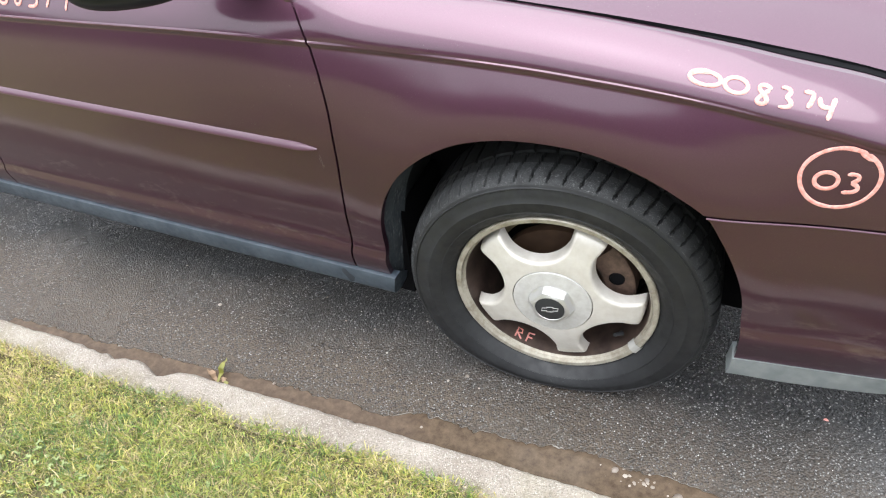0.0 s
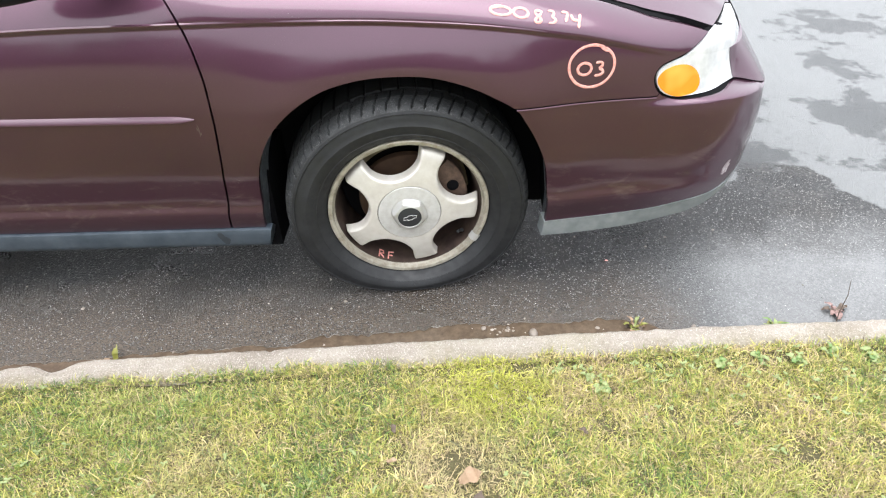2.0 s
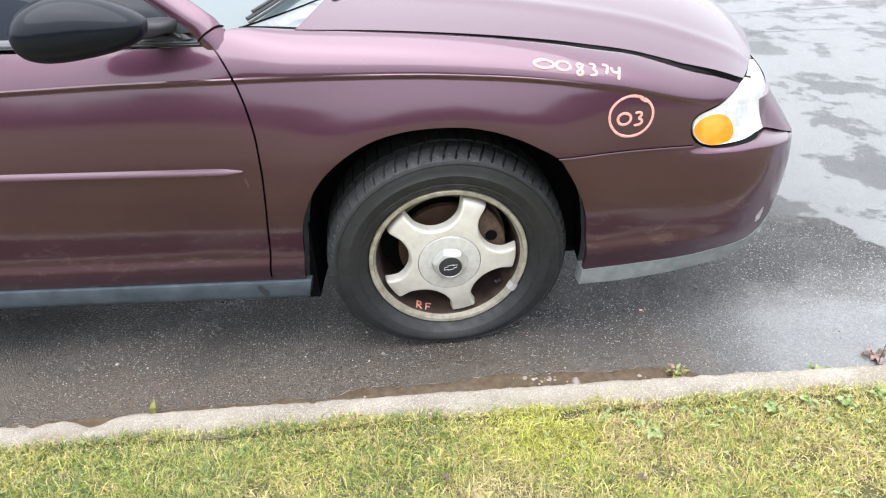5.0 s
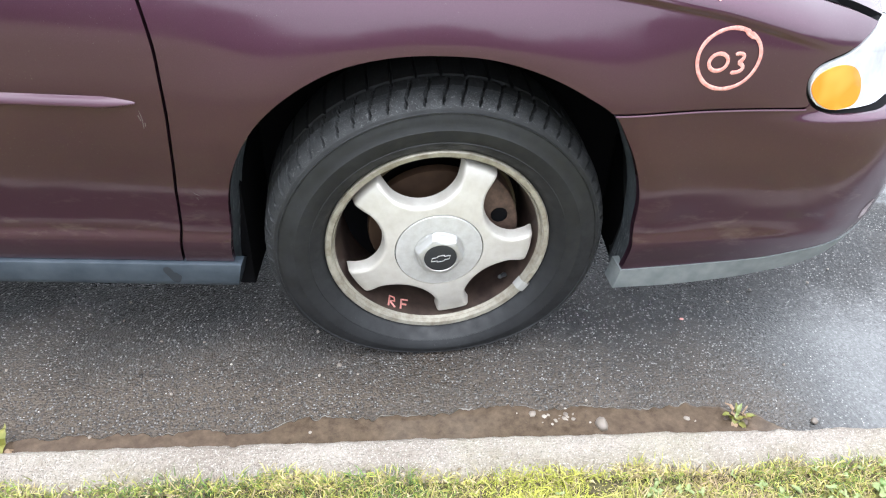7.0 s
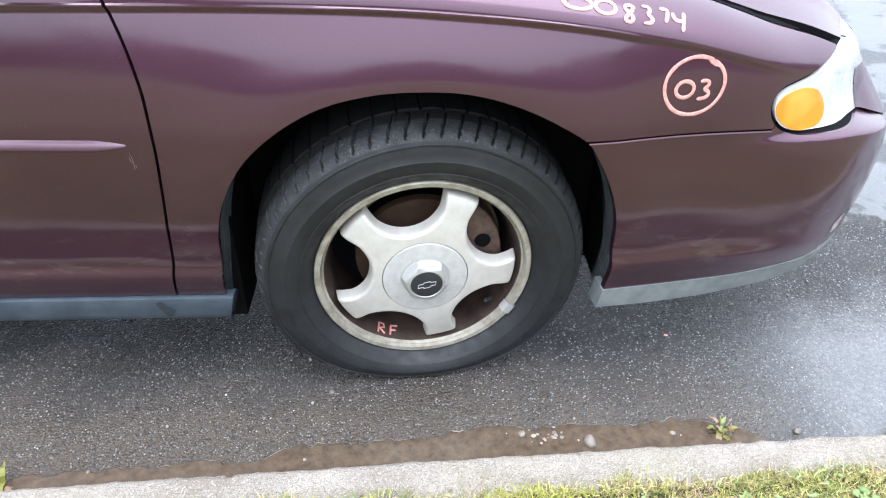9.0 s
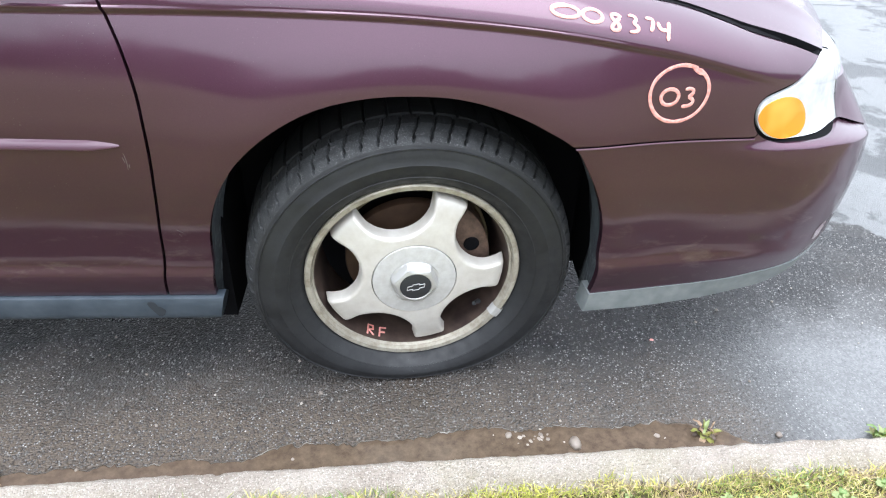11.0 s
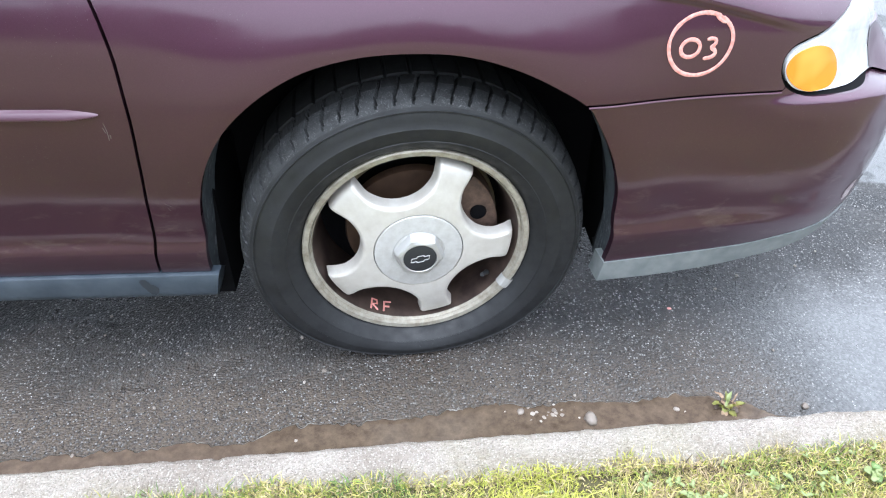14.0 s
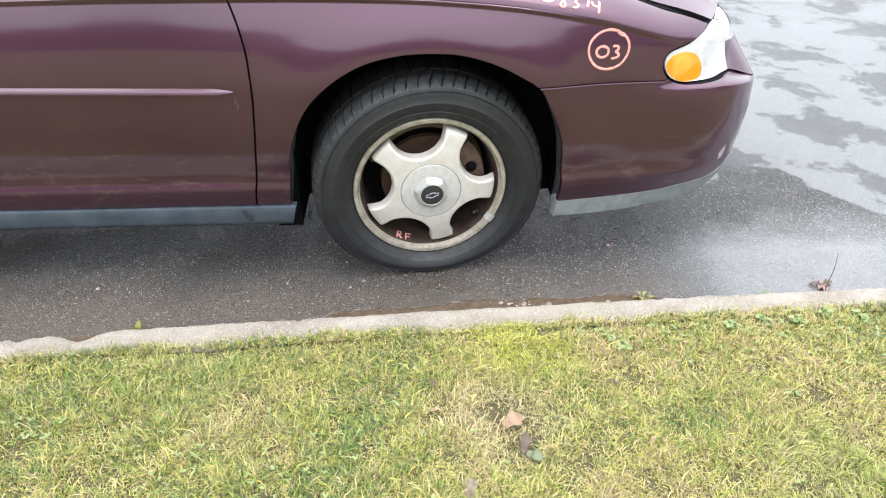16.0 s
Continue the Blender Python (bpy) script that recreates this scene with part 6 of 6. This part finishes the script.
def build_plants():
    rosette("gutter_weed", 0.622, -0.092, 0.0, 16, 0.040, 0.012, [YELLOWLEAF, DEADLEAF, PALELEAF, YELLOWLEAF, TWIG], "half-yellow weed with dry stems growing in the gutter beside the kerb", 1, (0, 38))
    rosette("gutter_weed", 0.640, -0.080, 0.0, 9, 0.046, 0.003, [TWIG, DEADLEAF, TWIG], "dry brown stems matted in the gutter beside a weed", 12, (5, 45))
    rosette("gutter_weed", 1.0, -0.115, 0.0, 16, 0.054, 0.012, [WEED, YELLOWLEAF, PALELEAF], "green weed growing against the kerb", 2, (10, 60))
    rosette("gutter_weed", -0.82, -0.205, 0.0, 6, 0.07, 0.014, [YELLOWLEAF, DEADLEAF], "withered yellow weed lying in the gutter", 3, (0, 25))
    # broad-leaved plants pressed flat into the lawn beside the kerb
    for k, (x, y, n, l) in enumerate(((0.448, -0.345, 6, 0.036), (0.476, -0.385, 7, 0.040), (0.375, -0.315, 5, 0.028), (0.78, -0.318, 8, 0.042), (0.88, -0.292, 8, 0.040), (0.97, -0.312, 9, 0.046), (1.06, -0.285, 8, 0.040), (1.154, -0.290, 9, 0.046), (0.60, -0.330, 5, 0.028))):
        rosette("broadleaf_plant", x, y, float(lawn_z(x, y)) + 0.006, n, l * 0.78, l * 0.36, [PALELEAF, PALELEAF, WEED, PALELEAF], "low broad-leaved green plant flat in the lawn", 40 + k, (8, 35))
    # leaf clump with a dry stalk
    rosette("leaf_clump", 1.20, -0.045, 0.003, 9, 0.040, 0.018, [REDLEAF, TWIG, REDLEAF], "reddish brown dead leaves on wet asphalt", 4, (0, 18))
    v, f = tube([(1.175, -0.10, 0.0), (1.172, -0.10, 0.05), (1.178, -0.098, 0.11), (1.172, -0.096, 0.16)], [0.0015, 0.0013, 0.001, 0.0006], 6)
    tagged(mesh_object("dry_stalk", v, f, TWIG), "thin dry stalk standing at the kerb", "stalk")
    # leaves and a stub in the lawn
    for name, x, y, l, w, turn, mat, label in (("fallen_leaf", 0.128, -0.652, 0.052, 0.034, 20, DEADLEAF, "curled tan fallen leaf on the grass"), ("fallen_leaf", 0.16, -0.735, 0.055, 0.022, 75, TWIG, "dull brown fallen leaf on the grass"),
                                               ("fallen_leaf", 0.168, -0.735, 0.040, 0.022, -35, DULLLEAF, "broad dull green leaf lying on the grass"), ("fallen_leaf", -0.02, -0.52, 0.026, 0.013, 100, TWIG, "dull brown fallen leaf on the grass"),
                                               ("fallen_leaf", 0.42, -0.53, 0.026, 0.015, 140, TWIG, "dull brown fallen leaf on the grass"), ("fallen_leaf", -0.03, -0.60, 0.024, 0.010, 10, DEADLEAF, "curled tan fallen leaf on the grass"),
                                               ("fallen_leaf", 0.44, -0.72, 0.022, 0.010, 60, DEADLEAF, "curled tan fallen leaf on the grass")):
        v, f = leaf_mesh(l, w, 0.35)
        m = pose(x, y, float(lawn_z(x, y)) + 0.016, 14, -8, turn)
        v = np.array([m @ Vector(p) for p in v])
        tagged(mesh_object(name, v, f, mat), label, "leaf")
    z = float(lawn_z(0.04, -0.83))
    rows = []
    for k in np.linspace(0, 1, 9):
        w, d = 0.012 + 0.004 * math.sin(7 * k), 0.004 + 0.002 * math.cos(9 * k)
        rows.append([(0.034 + 0.010 * k + w * math.cos(a) + 0.002 * math.sin(31 * k + 3 * a), -0.832 + 0.008 * k + d * math.sin(a), z - 0.012 + (0.062 + 0.009 * math.sin(3 * a + 1)) * k) for a in np.linspace(0, 2 * math.pi, 12, endpoint=False)])
    v, f = sheet(np.array(rows), closed_v=True)
    f = f + [tuple(range(len(v) - 12, len(v)))]
    tagged(mesh_object("wooden_stub", v, f, PALEWOOD, None, "", False), "short splintered pale wooden stub in the lawn", "stub")
    v, f = blob(4.4, 0.006, (1, 0.6, 0.4))
    v = v + np.array([0.596, 0.21, 0.003])
    tagged(mesh_object("red_chip", v, f, MARKER), "tiny red plastic chip on the asphalt", "chip")


def build_broadleaf():
    """Clover and small broad-leaved plants among the grass."""
    rng = random.Random(21)
    pieces = []
    for k in range(330):
        if k % 5:
            x, y = rng.choice([(0.95, -0.34, 0.30), (0.55, -0.33, 0.22), (-0.95, -0.62, 0.25), (1.2, -0.5, 0.3), (-0.3, -0.75, 0.2)])[:2]
            x, y = x + rng.gauss(0, 0.22), y + rng.gauss(0, 0.07)
        else:
            x, y = rng.uniform(-1.5, 1.6), rng.uniform(-1.2, -0.33)
        if y > kerb_y(x) - 0.10:
            continue
        z = float(lawn_z(x, y)) + rng.uniform(0.004, 0.018)
        for j in range(rng.choice([2, 3, 3])):
            v, f = leaf_mesh(rng.uniform(0.006, 0.013), rng.uniform(0.004, 0.009), 0.25, 5)
            m = pose(x, y, z, rng.uniform(-20, 20), -rng.uniform(-5, 40), 120 * j + rng.uniform(0, 90))
            pieces.append((np.array([m @ Vector(p) for p in v]), f))
    v, f = joined(pieces)
    tagged(mesh_object("clover", v, f, PALELEAF), "patches of small broad-leaved clover in the lawn", "clover", kind="stuff")


def build_far_trees():
    """A wooded skyline beyond the lawn."""
    rows = []
    for k in range(240):
        a = math.pi + math.pi * k / 239
        r = 24 + 2.0 * math.sin(k * 2.4) + 2 * wobble(k * 0.3, 0, 1.0)
        top = 4.5 + 2.1 * wobble(k * 0.07, 2, 1.0, 4) + 1.6 * wobble(k * 0.5, 1, 1.0, 9)
        x, y = r * math.cos(a), r * math.sin(a)
        rows.append([(x * q, y * q, z) for q, z in ((1.0, 0.0), (0.97, top * 0.35), (1.0, top * 0.7), (1.03, top * 0.92), (1.07, top))])
    v, f = sheet(np.array(rows))
    tagged(mesh_object("backdrop_trees", v, f, FOLIAGE), "dark distant trees beyond the lawn", "trees", kind="structure")


REDLEAF = material("reddish_dead_leaf", (0.2, 0.1, 0.09), 0.6)
to(REDLEAF, mix(REDLEAF, noise_tex(REDLEAF, 80, 4), (0.13, 0.075, 0.068), (0.30, 0.20, 0.18)), "Base Color")
GRIT = material("stone_chips", (0.35, 0.35, 0.34), 0.35)
_gi = GRIT.node_tree.nodes.new("ShaderNodeNewGeometry").outputs["Random Per Island"]
to(GRIT, ramp(GRIT, _gi, [(0.0, (0.03, 0.03, 0.03)), (0.6, (0.15, 0.148, 0.143)), (1.0, (0.52, 0.51, 0.49))]), "Base Color")
PALEWOOD = material("pale_wood", (0.5, 0.44, 0.36), 0.8)
to(PALEWOOD, mix(PALEWOOD, noise_tex(PALEWOOD, 90, 5), (0.20, 0.155, 0.11), (0.44, 0.37, 0.29)), "Base Color")


def build_cracks():
    """Worn joints and cracks in the far road."""
    for x0, x1, y0, slope, seed in ((0.6, 5.0, 3.2, 0.02, 1), (0.3, 5.5, 3.72, 0.03, 5)):
        rows = []
        for x in np.arange(x0, x1, 0.02):
            y = y0 + slope * (x - x0) + 0.05 * wobble(x, 0, 1.5, seed) + 0.012 * wobble(x, 1, 9, seed)
            w = 0.008 * (0.55 + 0.6 * wobble(x, 2, 6, seed))
            rows.append([(x, y - w, 0.0012), (x, y, 0.0016), (x, y + w, 0.0012)])
        v, f = sheet(np.array(rows))
        tagged(mesh_object("road_crack", v, f, CRACK), "dark wet crack in the road surface", "crack", kind="structure")


# pale colour of the glints along the puddle
GLINT = material("pale_edge_glint", (0.24, 0.225, 0.20), 0.35)
CRACK = material("wet_crack", (0.03, 0.03, 0.032), 0.4)
build_cracks()
build_puddle()
build_pebbles()
build_grit()
build_plants()
build_broadleaf()
build_far_trees()
